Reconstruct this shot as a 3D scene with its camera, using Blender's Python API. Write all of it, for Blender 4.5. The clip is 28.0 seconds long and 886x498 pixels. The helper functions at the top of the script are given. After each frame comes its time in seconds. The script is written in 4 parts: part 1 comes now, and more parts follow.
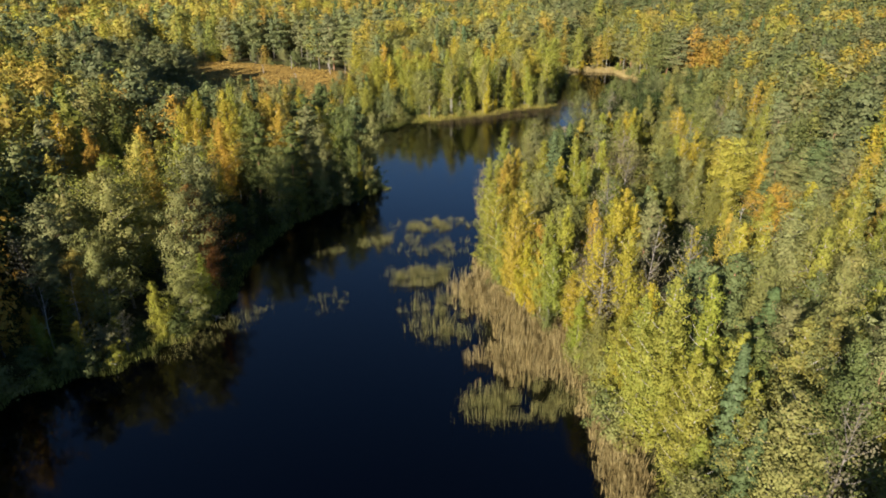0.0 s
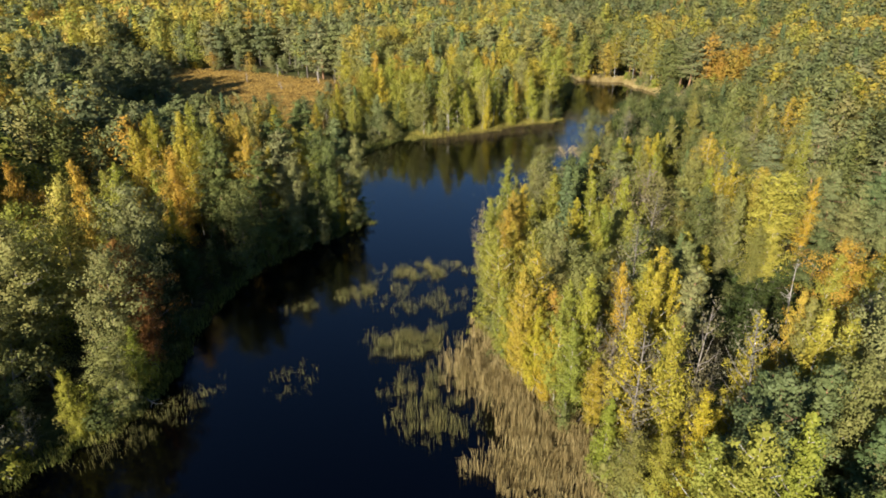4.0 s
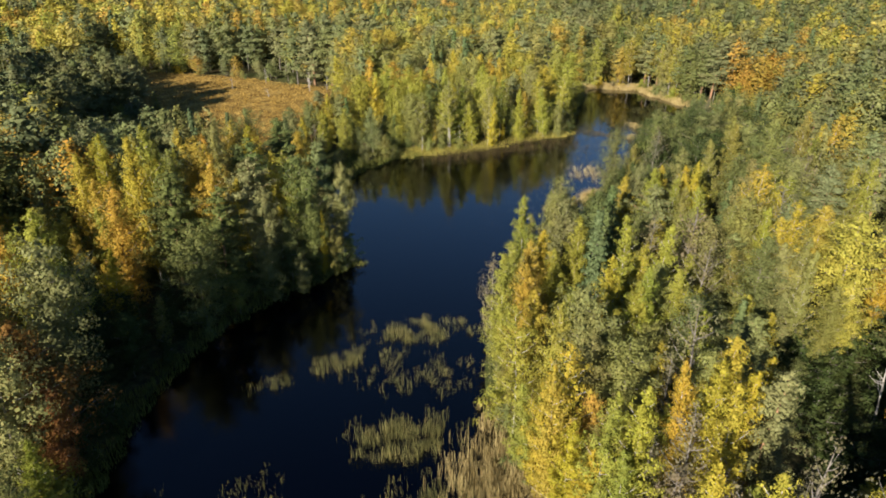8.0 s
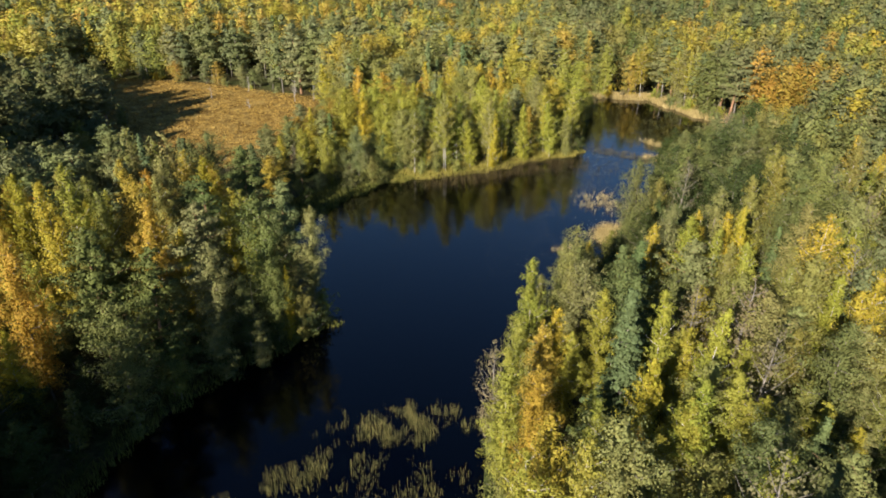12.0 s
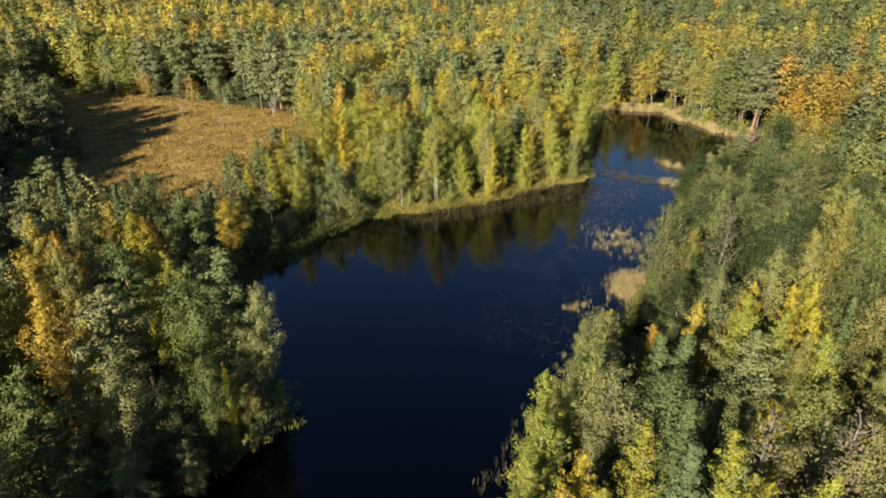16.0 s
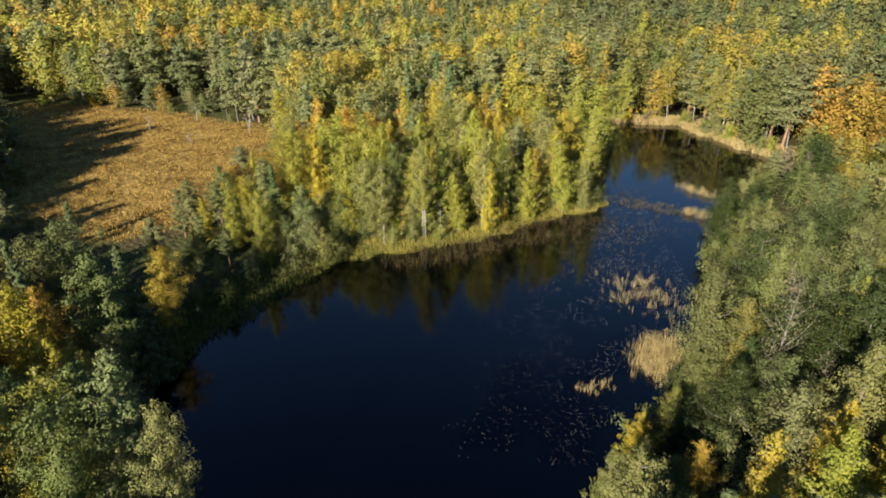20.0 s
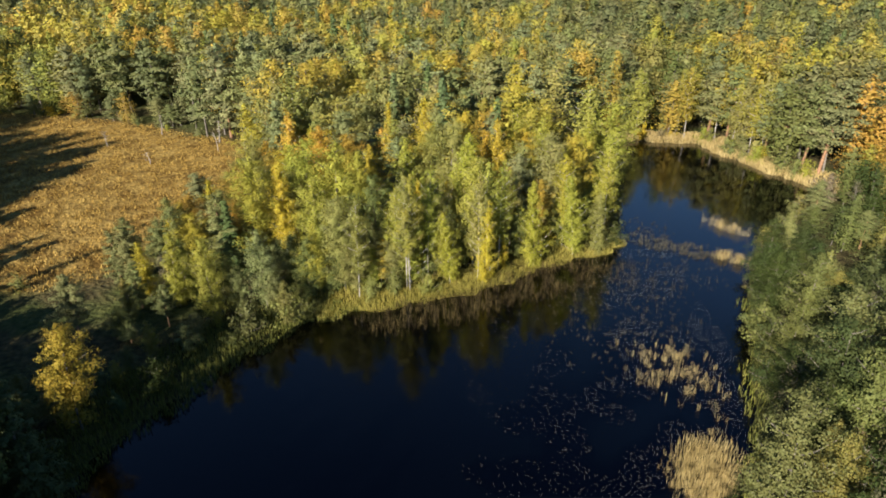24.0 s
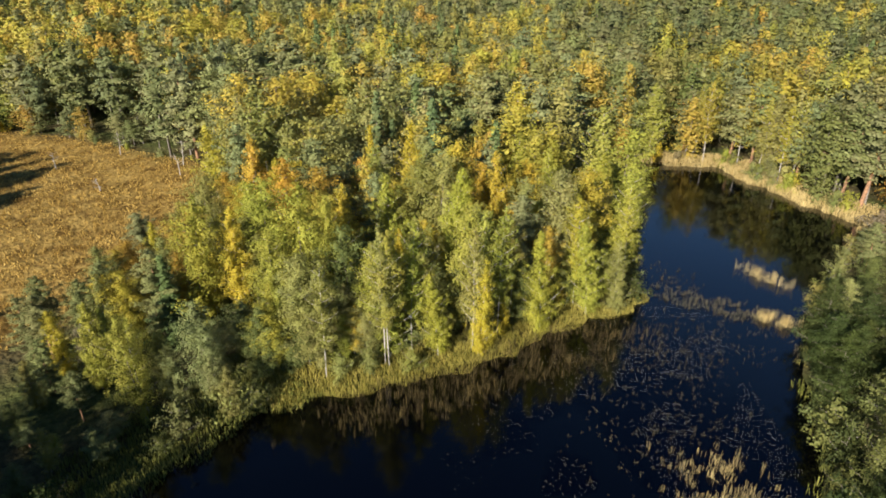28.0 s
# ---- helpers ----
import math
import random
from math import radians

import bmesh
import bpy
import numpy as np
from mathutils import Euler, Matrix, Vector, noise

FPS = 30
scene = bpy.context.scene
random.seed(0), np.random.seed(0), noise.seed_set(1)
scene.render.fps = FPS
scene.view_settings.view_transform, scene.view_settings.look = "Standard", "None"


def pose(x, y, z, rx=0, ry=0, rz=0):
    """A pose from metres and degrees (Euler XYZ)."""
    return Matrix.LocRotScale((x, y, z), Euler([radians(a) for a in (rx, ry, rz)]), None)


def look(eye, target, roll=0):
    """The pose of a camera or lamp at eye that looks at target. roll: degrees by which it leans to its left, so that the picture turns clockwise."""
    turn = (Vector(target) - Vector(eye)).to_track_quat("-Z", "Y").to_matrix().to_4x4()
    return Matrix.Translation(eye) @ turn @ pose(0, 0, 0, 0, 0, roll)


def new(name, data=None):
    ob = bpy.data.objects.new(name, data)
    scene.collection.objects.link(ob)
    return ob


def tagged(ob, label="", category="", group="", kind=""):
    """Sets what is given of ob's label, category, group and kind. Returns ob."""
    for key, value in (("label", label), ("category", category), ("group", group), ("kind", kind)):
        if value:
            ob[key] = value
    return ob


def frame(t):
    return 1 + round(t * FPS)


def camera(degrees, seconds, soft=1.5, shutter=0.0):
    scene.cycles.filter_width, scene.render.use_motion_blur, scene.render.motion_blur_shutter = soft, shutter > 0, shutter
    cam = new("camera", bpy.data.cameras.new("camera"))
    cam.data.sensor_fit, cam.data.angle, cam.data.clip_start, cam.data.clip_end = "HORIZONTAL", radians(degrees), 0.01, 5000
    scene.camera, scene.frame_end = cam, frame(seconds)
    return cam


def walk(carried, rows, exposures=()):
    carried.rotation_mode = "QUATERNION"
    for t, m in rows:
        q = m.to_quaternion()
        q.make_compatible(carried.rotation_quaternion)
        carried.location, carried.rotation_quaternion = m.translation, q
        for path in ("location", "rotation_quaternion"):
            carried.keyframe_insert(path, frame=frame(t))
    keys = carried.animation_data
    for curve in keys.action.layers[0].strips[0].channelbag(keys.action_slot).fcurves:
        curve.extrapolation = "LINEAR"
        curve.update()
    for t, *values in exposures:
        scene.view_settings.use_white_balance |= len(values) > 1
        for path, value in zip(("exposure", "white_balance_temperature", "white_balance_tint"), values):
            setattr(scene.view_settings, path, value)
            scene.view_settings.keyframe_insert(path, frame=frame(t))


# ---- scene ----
cam = camera(70, 28.0, soft=1.8)
PATH = [
    (0, (1.323, -1.406, 37.839), (1.18, 0.392, 36.976), -0.4),
    (1.5, (1.256, 4.138, 37.739), (1.115, 5.938, 36.88), -0.4),
    (3, (1.134, 9.854, 37.64), (0.994, 11.655, 36.78), -0.3),
    (6, (0.18, 21.264, 37.31), (0.042, 23.064, 36.45), -0.1),
    (8, (-0.381, 28.714, 37.028), (-0.519, 30.513, 36.166), -0.0),
    (10, (-0.389, 36.181, 36.936), (-0.529, 37.979, 36.073), -0.0),
    (12, (-0.555, 43.664, 37.103), (-0.693, 45.46, 36.235), 0.1),
    (15, (-0.393, 55.574, 37.213), (-0.534, 57.37, 36.343), -0.6),
    (17, (-0.477, 62.964, 36.951), (-0.615, 64.76, 36.082), -0.6),
    (19, (-0.18, 70.65, 36.393), (-0.322, 72.446, 35.526), -0.7),
    (21, (0.236, 78.943, 35.884), (0.09, 80.741, 35.019), -0.7),
    (24, (0.015, 90.322, 35.488), (-0.122, 92.119, 34.621), -0.3),
    (25, (-0.058, 93.954, 35.409), (-0.191, 95.751, 34.541), -0.1),
    (26.5, (-0.097, 99.332, 35.287), (-0.226, 101.13, 34.42), -0.1),
    (28, (-0.204, 104.87, 35.198), (-0.329, 106.669, 34.334), 0.0),
]
walk(cam, [(t, look(eye, target, roll)) for t, eye, target, roll in PATH])

# ---- light ----
SUN_FROM = Vector((-0.46, -0.89, 0.0)).normalized()
SUN_ELEVATION = radians(24)
scene.view_settings.exposure = 1.30

world = bpy.data.worlds.new("world")
scene.world = world
world.use_nodes = True
wn, wl = world.node_tree.nodes, world.node_tree.links
sky = wn.new("ShaderNodeTexSky")
sky.sky_type = "NISHITA"
sky.sun_disc = False
sky.sun_elevation = SUN_ELEVATION
sky.sun_rotation = math.atan2(SUN_FROM.x, SUN_FROM.y)
sky.air_density, sky.dust_density, sky.ozone_density = 1.1, 0.0, 6.5
wn["Background"].inputs["Strength"].default_value = 0.048
wl.new(sky.outputs[0], wn["Background"].inputs["Color"])

sun_data = bpy.data.lights.new("sun", "SUN")
sun_data.energy, sun_data.angle, sun_data.color = 5.0, radians(0.6), (1.0, 0.90, 0.77)
sun = new("sun", sun_data)
toward = SUN_FROM * math.cos(SUN_ELEVATION) + Vector((0, 0, math.sin(SUN_ELEVATION)))
sun.matrix_world = look(toward * 300, (0, 0, 0))

rng = np.random.default_rng(11)


# ---- materials ----
def nodes_of(name):
    m = bpy.data.materials.new(name)
    m.use_nodes = True
    n, l = m.node_tree.nodes, m.node_tree.links
    return m, n, l, n["Principled BSDF"]


def noise_node(n, l, scale, detail=4, coords=None):
    t = n.new("ShaderNodeTexNoise")
    t.inputs["Scale"].default_value, t.inputs["Detail"].default_value = scale, detail
    if coords is None:
        coords = n.new("ShaderNodeTexCoord").outputs["Object"]
    l.new(coords, t.inputs["Vector"])
    return t


def ramp(n, l, source, stops):
    r = n.new("ShaderNodeValToRGB")
    el = r.color_ramp.elements
    while len(el) < len(stops):
        el.new(0.5)
    for e, (p, c) in zip(el, stops):
        e.position, e.color = p, (*c, 1)
    l.new(source, r.inputs["Fac"])
    return r


def mixed(n, l, kind, fac, a, b):
    m = n.new("ShaderNodeMix")
    m.data_type, m.blend_type = "RGBA", kind
    for value, socket in ((fac, m.inputs[0]), (a, m.inputs[6]), (b, m.inputs[7])):
        if hasattr(value, "is_output"):
            l.new(value, socket)
        else:
            socket.default_value = value if isinstance(value, float) else (*value, 1)
    return m.outputs[2]


def foliage(name, own=True, through_light=0.30, gloss=0.08, vary=1.0):
    """Leaves or needles: the tree's own tint, varied leaf by leaf; own: the tint is the object's colour, else the mesh's."""
    m, n, l, bsdf = nodes_of(name)
    geo = n.new("ShaderNodeNewGeometry")
    if own:
        info = n.new("ShaderNodeObjectInfo")
        tint = info.outputs["Color"]
    else:
        at = n.new("ShaderNodeAttribute")
        at.attribute_name = "tint"
        tint = at.outputs["Color"]
    hsv = n.new("ShaderNodeHueSaturation")
    l.new(tint, hsv.inputs["Color"])
    span = n.new("ShaderNodeMapRange")
    l.new(geo.outputs["Random Per Island"], span.inputs["Value"])
    span.inputs["To Min"].default_value, span.inputs["To Max"].default_value = 0.5 - 0.012 * vary, 0.5 + 0.012 * vary
    l.new(span.outputs["Result"], hsv.inputs["Hue"])
    value = n.new("ShaderNodeMapRange")
    big = noise_node(n, l, 0.55, 2, geo.outputs["Position"])
    l.new(big.outputs["Fac"], value.inputs["Value"])
    value.inputs["From Min"].default_value, value.inputs["From Max"].default_value = 0.3, 0.7
    value.inputs["To Min"].default_value, value.inputs["To Max"].default_value = 0.86, 1.16
    l.new(value.outputs["Result"], hsv.inputs["Value"])
    out = mixed(n, l, "MIX", 0.0, (0, 0, 0), (0, 0, 0)).node
    l.new(hsv.outputs["Color"], out.inputs[6])
    leafy = n.new("ShaderNodeMath")
    leafy.operation = "MULTIPLY"
    l.new(geo.outputs["Random Per Island"], leafy.inputs[0])
    leafy.inputs[1].default_value = 0.12
    l.new(leafy.outputs[0], out.inputs[0])
    out.blend_type = "MULTIPLY"
    out.inputs[7].default_value = (0.45, 0.42, 0.35, 1)
    clump = noise_node(n, l, 0.45, 3, geo.outputs["Position"])
    turn = ramp(n, l, clump.outputs["Fac"], [(0.40, (0.24, 0.24, 0.24)), (0.60, (0, 0, 0))])
    colour = mixed(n, l, "MIX", turn.outputs["Color"], out.outputs[2], (0, 0, 0))
    green = mixed(n, l, "MULTIPLY", 1.0, out.outputs[2], (0.62, 0.80, 0.85))
    l.new(green, colour.node.inputs[7])
    l.new(colour, bsdf.inputs["Base Color"])
    bsdf.inputs["Roughness"].default_value = 0.55
    bsdf.inputs["Specular IOR Level"].default_value = gloss
    trans = n.new("ShaderNodeBsdfTranslucent")
    l.new(colour, trans.inputs["Color"])
    mix = n.new("ShaderNodeMixShader")
    mix.inputs[0].default_value = through_light
    l.new(bsdf.outputs[0], mix.inputs[1])
    l.new(trans.outputs[0], mix.inputs[2])
    l.new(mix.outputs[0], n["Material Output"].inputs["Surface"])
    return m


LEAF = foliage("leaf")
LEAF_FAR = foliage("leaf_far", own=False)
NEEDLE = foliage("needle", through_light=0.08, gloss=0.08, vary=0.6)


def bark(name, low, high, scale=3.0, dark=None):
    m, n, l, bsdf = nodes_of(name)
    co = n.new("ShaderNodeTexCoord")
    squash = n.new("ShaderNodeMapping")
    squash.inputs["Scale"].default_value = (1, 1, 2.2)
    l.new(co.outputs["Object"], squash.inputs["Vector"])
    t = noise_node(n, l, scale, 5, squash.outputs["Vector"])
    stops = [(0.35, low), (0.6, high)] if dark is None else [(0.32, dark), (0.42, low), (0.7, high)]
    l.new(ramp(n, l, t.outputs["Fac"], stops).outputs["Color"], bsdf.inputs["Base Color"])
    bsdf.inputs["Roughness"].default_value = 0.85
    bump = n.new("ShaderNodeBump")
    bump.inputs["Strength"].default_value = 0.5
    l.new(t.outputs["Fac"], bump.inputs["Height"])
    l.new(bump.outputs[0], bsdf.inputs["Normal"])
    return m


BIRCH_BARK = bark("birch_bark", (0.28, 0.26, 0.23), (0.48, 0.45, 0.41), 3.0, (0.06, 0.05, 0.05))
GREY_BARK = bark("grey_bark", (0.08, 0.07, 0.055), (0.19, 0.17, 0.145))
PINE_BARK = bark("pine_bark", (0.13, 0.07, 0.04), (0.30, 0.17, 0.09))
DEAD_WOOD = bark("dead_wood", (0.17, 0.155, 0.14), (0.34, 0.32, 0.29))


def ground_material():
    m, n, l, bsdf = nodes_of("forest_floor")
    co = n.new("ShaderNodeTexCoord").outputs["Object"]
    fine, coarse = noise_node(n, l, 1.6, 8, co), noise_node(n, l, 0.12, 4, co)
    floor = ramp(n, l, fine.outputs["Fac"], [(0.3, (0.030, 0.026, 0.014)), (0.5, (0.060, 0.052, 0.022)), (0.7, (0.105, 0.080, 0.035))])
    moss = ramp(n, l, fine.outputs["Fac"], [(0.3, (0.030, 0.040, 0.012)), (0.7, (0.085, 0.095, 0.028))])
    patch = ramp(n, l, coarse.outputs["Fac"], [(0.42, (0, 0, 0)), (0.58, (1, 1, 1))])
    wood = mixed(n, l, "MIX", patch.outputs["Color"], floor.outputs["Color"], moss.outputs["Color"])
    grass = ramp(n, l, fine.outputs["Fac"], [(0.28, (0.13, 0.082, 0.022)), (0.5, (0.29, 0.195, 0.054)), (0.72, (0.40, 0.285, 0.09))])
    at = n.new("ShaderNodeAttribute")
    at.attribute_name = "bog"
    tussock = ramp(n, l, noise_node(n, l, 0.33, 5, co).outputs["Fac"], [(0.34, (0.42, 0.36, 0.28)), (0.62, (1.0, 1.0, 1.0))])
    both = mixed(n, l, "MIX", at.outputs["Fac"], wood, mixed(n, l, "MULTIPLY", 1.0, grass.outputs["Color"], tussock.outputs["Color"]))
    l.new(both, bsdf.inputs["Base Color"])
    bsdf.inputs["Roughness"].default_value = 0.95
    bsdf.inputs["Specular IOR Level"].default_value = 0.1
    bump = n.new("ShaderNodeBump")
    bump.inputs["Strength"].default_value, bump.inputs["Distance"].default_value = 1.0, 0.4
    l.new(fine.outputs["Fac"], bump.inputs["Height"])
    l.new(bump.outputs[0], bsdf.inputs["Normal"])
    return m


def water_material():
    m, n, l, bsdf = nodes_of("peat_water")
    co = n.new("ShaderNodeTexCoord").outputs["Object"]
    murk = noise_node(n, l, 0.05, 3, co)
    l.new(ramp(n, l, murk.outputs["Fac"], [(0.35, (0.0001, 0.0002, 0.0006)), (0.65, (0.0002, 0.0003, 0.0005))]).outputs["Color"], bsdf.inputs["Base Color"])
    bsdf.inputs["IOR"].default_value = 1.75
    bsdf.inputs["Specular Tint"].default_value = (0.03, 0.04, 0.10, 1)
    bsdf.inputs["Coat Weight"].default_value, bsdf.inputs["Coat IOR"].default_value, bsdf.inputs["Coat Roughness"].default_value = 0.35, 1.33, 0.08
    calm = ramp(n, l, noise_node(n, l, 0.035, 2, co).outputs["Fac"], [(0.4, (0.06, 0.06, 0.06)), (0.62, (0.13, 0.13, 0.13))])
    l.new(calm.outputs["Color"], bsdf.inputs["Roughness"])
    ripple = noise_node(n, l, 1.1, 3, co)
    bump = n.new("ShaderNodeBump")
    bump.inputs["Strength"].default_value, bump.inputs["Distance"].default_value = 0.10, 0.06
    l.new(ripple.outputs["Fac"], bump.inputs["Height"])
    l.new(bump.outputs[0], bsdf.inputs["Normal"])
    return m


GROUND, WATER = ground_material(), water_material()


# ---- meshes from arrays ----
def mesh_of(name, verts, quads, material, tint=None, normals=None):
    """A mesh of quads. material: one, or several with the number of quads of each; normals: one a vertex, for soft foliage."""
    me = bpy.data.meshes.new(name)
    verts = np.asarray(verts, np.float32)
    quads = np.asarray(quads, np.int32)
    me.vertices.add(len(verts))
    me.vertices.foreach_set("co", verts.ravel())
    me.loops.add(quads.size)
    me.loops.foreach_set("vertex_index", quads.ravel())
    me.polygons.add(len(quads))
    me.polygons.foreach_set("loop_start", np.arange(0, quads.size, 4, dtype=np.int32))
    mats = material if isinstance(material, list) else [(material, len(quads))]
    for mat, _ in mats:
        me.materials.append(mat)
    if len(mats) > 1:
        me.polygons.foreach_set("material_index", np.repeat(np.arange(len(mats), dtype=np.int32), [k for _, k in mats]))
    if tint is not None:
        at = me.attributes.new("tint", "FLOAT_COLOR", "POINT")
        at.data.foreach_set("color", np.asarray(tint, np.float32).ravel())
    if normals is not None:
        at = me.attributes.new("custom_normal", "FLOAT_VECTOR", "POINT")
        at.data.foreach_set("vector", np.asarray(normals, np.float32).ravel())
        me.polygons.foreach_set("use_smooth", np.ones(len(quads), bool))
    me.update(calc_edges=True)
    return me


def joined(pieces):
    """Arrays of several (verts, quads) as one."""
    vs, qs, k = [], [], 0
    for v, q in pieces:
        vs.append(v)
        qs.append(q + k)
        k += len(v)
    return np.concatenate(vs), np.concatenate(qs)


def tube(path, radii, sides=6):
    """A tapered tube along a path of points."""
    path, radii = np.asarray(path, float), np.asarray(radii, float)
    way = np.gradient(path, axis=0)
    way /= np.linalg.norm(way, axis=1)[:, None] + 1e-9
    ref = np.where(np.abs(way[:, 2:3]) > 0.9, [[1.0, 0, 0]], [[0, 0, 1.0]])
    a = np.cross(way, ref)
    a /= np.linalg.norm(a, axis=1)[:, None]
    b = np.cross(way, a)
    ang = np.arange(sides) / sides * 2 * math.pi
    ring = a[:, None] * np.cos(ang)[None, :, None] + b[:, None] * np.sin(ang)[None, :, None]
    v = (path[:, None] + ring * radii[:, None, None]).reshape(-1, 3)
    i, j = np.meshgrid(np.arange(len(path) - 1), np.arange(sides), indexing="ij")
    k = (j + 1) % sides
    q = np.stack([i * sides + j, i * sides + k, (i + 1) * sides + k, (i + 1) * sides + j], -1).reshape(-1, 4)
    return v, q


def leaves(points, normals, size, r, stretch=1.0, up=None):
    """One small four-cornered leaf spray at each point, facing its normal."""
    k = len(points)
    nrm = normals / (np.linalg.norm(normals, axis=1)[:, None] + 1e-9)
    ref = r.normal(size=(k, 3)) if up is None else up + 0.35 * r.normal(size=(k, 3))
    a = np.cross(nrm, ref)
    a /= np.linalg.norm(a, axis=1)[:, None] + 1e-9
    b = np.cross(nrm, a)
    s = size * r.uniform(0.6, 1.35, (k, 1))
    w = r.uniform(0.55, 0.9, (k, 1))
    bend = nrm * s * r.uniform(-0.25, 0.25, (k, 1))
    v = np.stack([points - b * s * stretch * 0.5, points + a * s * w * 0.5 + bend, points + b * s * stretch * 0.5, points - a * s * w * 0.5 + bend], 1)
    return v.reshape(-1, 3), np.arange(4 * k).reshape(-1, 4)


# ---- trees: outlines and arrays ----
# height, crown base, crown radius, where the crown is widest, roundness of the top, limbs, tufts on a limb, tuft radius, height of a tuft, climb of a limb
HABIT = {
    "birch": (13.0, 0.07, 1.95, 0.28, 1.40, 60, 3, 0.40, 1.3, 0.95),
    "alder": (13.0, 0.06, 2.75, 0.42, 2.3, 44, 3, 0.66, 1.0, 0.55),
    "pine": (13.5, 0.28, 2.50, 0.36, 2.0, 40, 4, 0.60, 0.55, 0.25),
    "spruce": (13.0, 0.04, 2.20, 0.06, 0.95, 74, 3, 0.46, 0.55, -0.22),
    "shrub": (3.2, 0.02, 1.50, 0.45, 2.2, 12, 2, 0.50, 1.0, 0.6),
    "high": (13.0, 0.34, 1.90, 0.45, 2.0, 26, 3, 0.46, 1.2, 0.8),
    "bare": (9.0, 0.18, 1.60, 0.45, 1.8, 30, 2, 0.50, 1.3, 0.9),
}
GIRTH = {"birch": 0.085, "high": 0.085 * 0.75, "alder": 0.11, "pine": 0.17, "spruce": 0.15, "shrub": 0.05, "bare": 0.10}


def tree_arrays(kind, seed, count, size, limbs=True, sides=6, lift=0.0, coarse=False):
    """Wood and leaves of one tree of that kind: count leaf sprays of that size, in tufts along its limbs."""
    r = np.random.default_rng(seed)
    height, low, radius, wide, point, k, per, rc, tall, climb = HABIT[kind]
    odd = seed // 100 % 4
    if kind in ("birch", "alder"):
        low, wide, point = low + (0, 0.08, 0.03, 0.14)[odd], wide + (0, 0.1, 0.18, 0.05)[odd], point * (1.0, 1.25, 1.5, 1.1)[odd]
    if kind == "pine":
        low, point = low + (0, 0.10, -0.14, 0.04)[odd], point * (1, 1.3, 0.7, 1.1)[odd]
    if coarse and kind not in ("shrub", "bare"):
        k, rc = int(k * 0.8), rc * 1.12
    bend = r.normal(size=2) * 0.018 * height
    stem = lambda u: np.stack([bend[0] * u**2 + 0.12 * np.sin(5 * u + seed), bend[1] * u**2 + 0.10 * np.cos(4 * u + seed) - 0.1, height * u], -1)
    u = np.linspace(0, 0.95, 9 if limbs else 3)
    wood = [tube(stem(u), GIRTH[kind] * (1 - 0.88 * u) + 0.012, sides)]
    # the height of each limb's tip gives its reach
    rel = (np.arange(k) + r.uniform(0, 1, k)) / k
    if kind == "spruce":
        rel = ((np.arange(k) + 0.5) / k) ** 1.15
    elif kind == "pine":
        rel = (np.floor(rel * 8) + r.uniform(0.2, 0.7, k)) / 8
    prof = np.where(rel < wide, 0.62 + 0.38 * rel / wide, np.clip(1 - (np.clip(rel - wide, 0, 1) / (1.02 - wide)) ** point, 0.03, 1) ** (1.0 if kind == "spruce" else 0.8))
    ang = np.arange(k) * 2.4 + r.uniform(-0.5, 0.5, k)
    lobes = r.uniform(0, 2 * math.pi, 3)
    uneven = 1 + 0.20 * np.sin(ang * 2 + lobes[0]) + 0.16 * np.sin(ang * 3 + lobes[1] + 5 * rel)
    reach = radius * prof * (uneven if kind != "spruce" else 1) * r.uniform(0.72, 1.12, k)
    tip_h = low + (1 - low) * rel
    foot_h = np.maximum(tip_h - climb * reach / height, 0.02)
    foot, way = stem(foot_h), np.stack([np.cos(ang), np.sin(ang), np.zeros(k)], -1)
    tip = stem(tip_h) * (1, 1, 0) + way * reach[:, None] + np.stack([0 * ang, 0 * ang, height * tip_h], -1)
    if kind == "spruce":
        tip[:, 2] = height * tip_h + climb * reach
        foot = stem(tip_h)
    mid = foot * 0.5 + tip * 0.5 + np.stack([0 * ang, 0 * ang, -0.10 * reach * (climb > 0)], -1)
    frac = np.linspace(0.42, 1.0, per)[None, :, None] + r.uniform(-0.12, 0.08, (k, per, 1))
    cen = (foot[:, None] * (1 - frac) ** 2 + 2 * mid[:, None] * frac * (1 - frac) + tip[:, None] * frac**2).reshape(-1, 3)
    cen += r.normal(size=cen.shape) * rc * (0.30 if kind != "spruce" else 0.12)
    rad = (rc * (0.45 + 0.65 * prof)[:, None] * np.linspace(1.12, 0.80, per)[None] * r.uniform(0.7, 1.25, (k, per))).ravel()
    # tufts on the leading shoot
    if kind not in ("shrub", "bare"):
        lead = np.linspace(0.80 if kind != "spruce" else 0.90, 1.0, 5)
        cen = np.concatenate([cen, stem(lead) + r.normal(size=(5, 3)) * 0.12 * rc])
        rad = np.concatenate([rad, rc * np.linspace(0.85, 0.42, 5)])
    owner_h = cen[:, 2] / height
    if limbs:
        step = 3 if k > 60 else 2 if k > 40 else 1
        for f, m, t, o in list(zip(foot, mid, tip, reach))[::step]:
            wood.append(tube([f, m, t], [0.026 + 0.010 * o, 0.020 + 0.004 * o, 0.007], 3 if kind != "bare" else 4))
    weight = np.where(owner_h < lift, 0, rad**2)
    weight = weight / np.sum(weight)
    which = r.choice(len(cen), count, p=weight)
    g = r.normal(size=(count, 3))
    g[:, 2] += 0.35
    g /= np.linalg.norm(g, axis=1)[:, None]
    shell = np.clip(r.normal(0.88, 0.20, (count, 1)), 0.1, 1.35)
    pts = cen[which] + g * shell * rad[which][:, None] * (1, 1, tall)
    axis = stem(np.clip(pts[:, 2] / height, 0, 1))
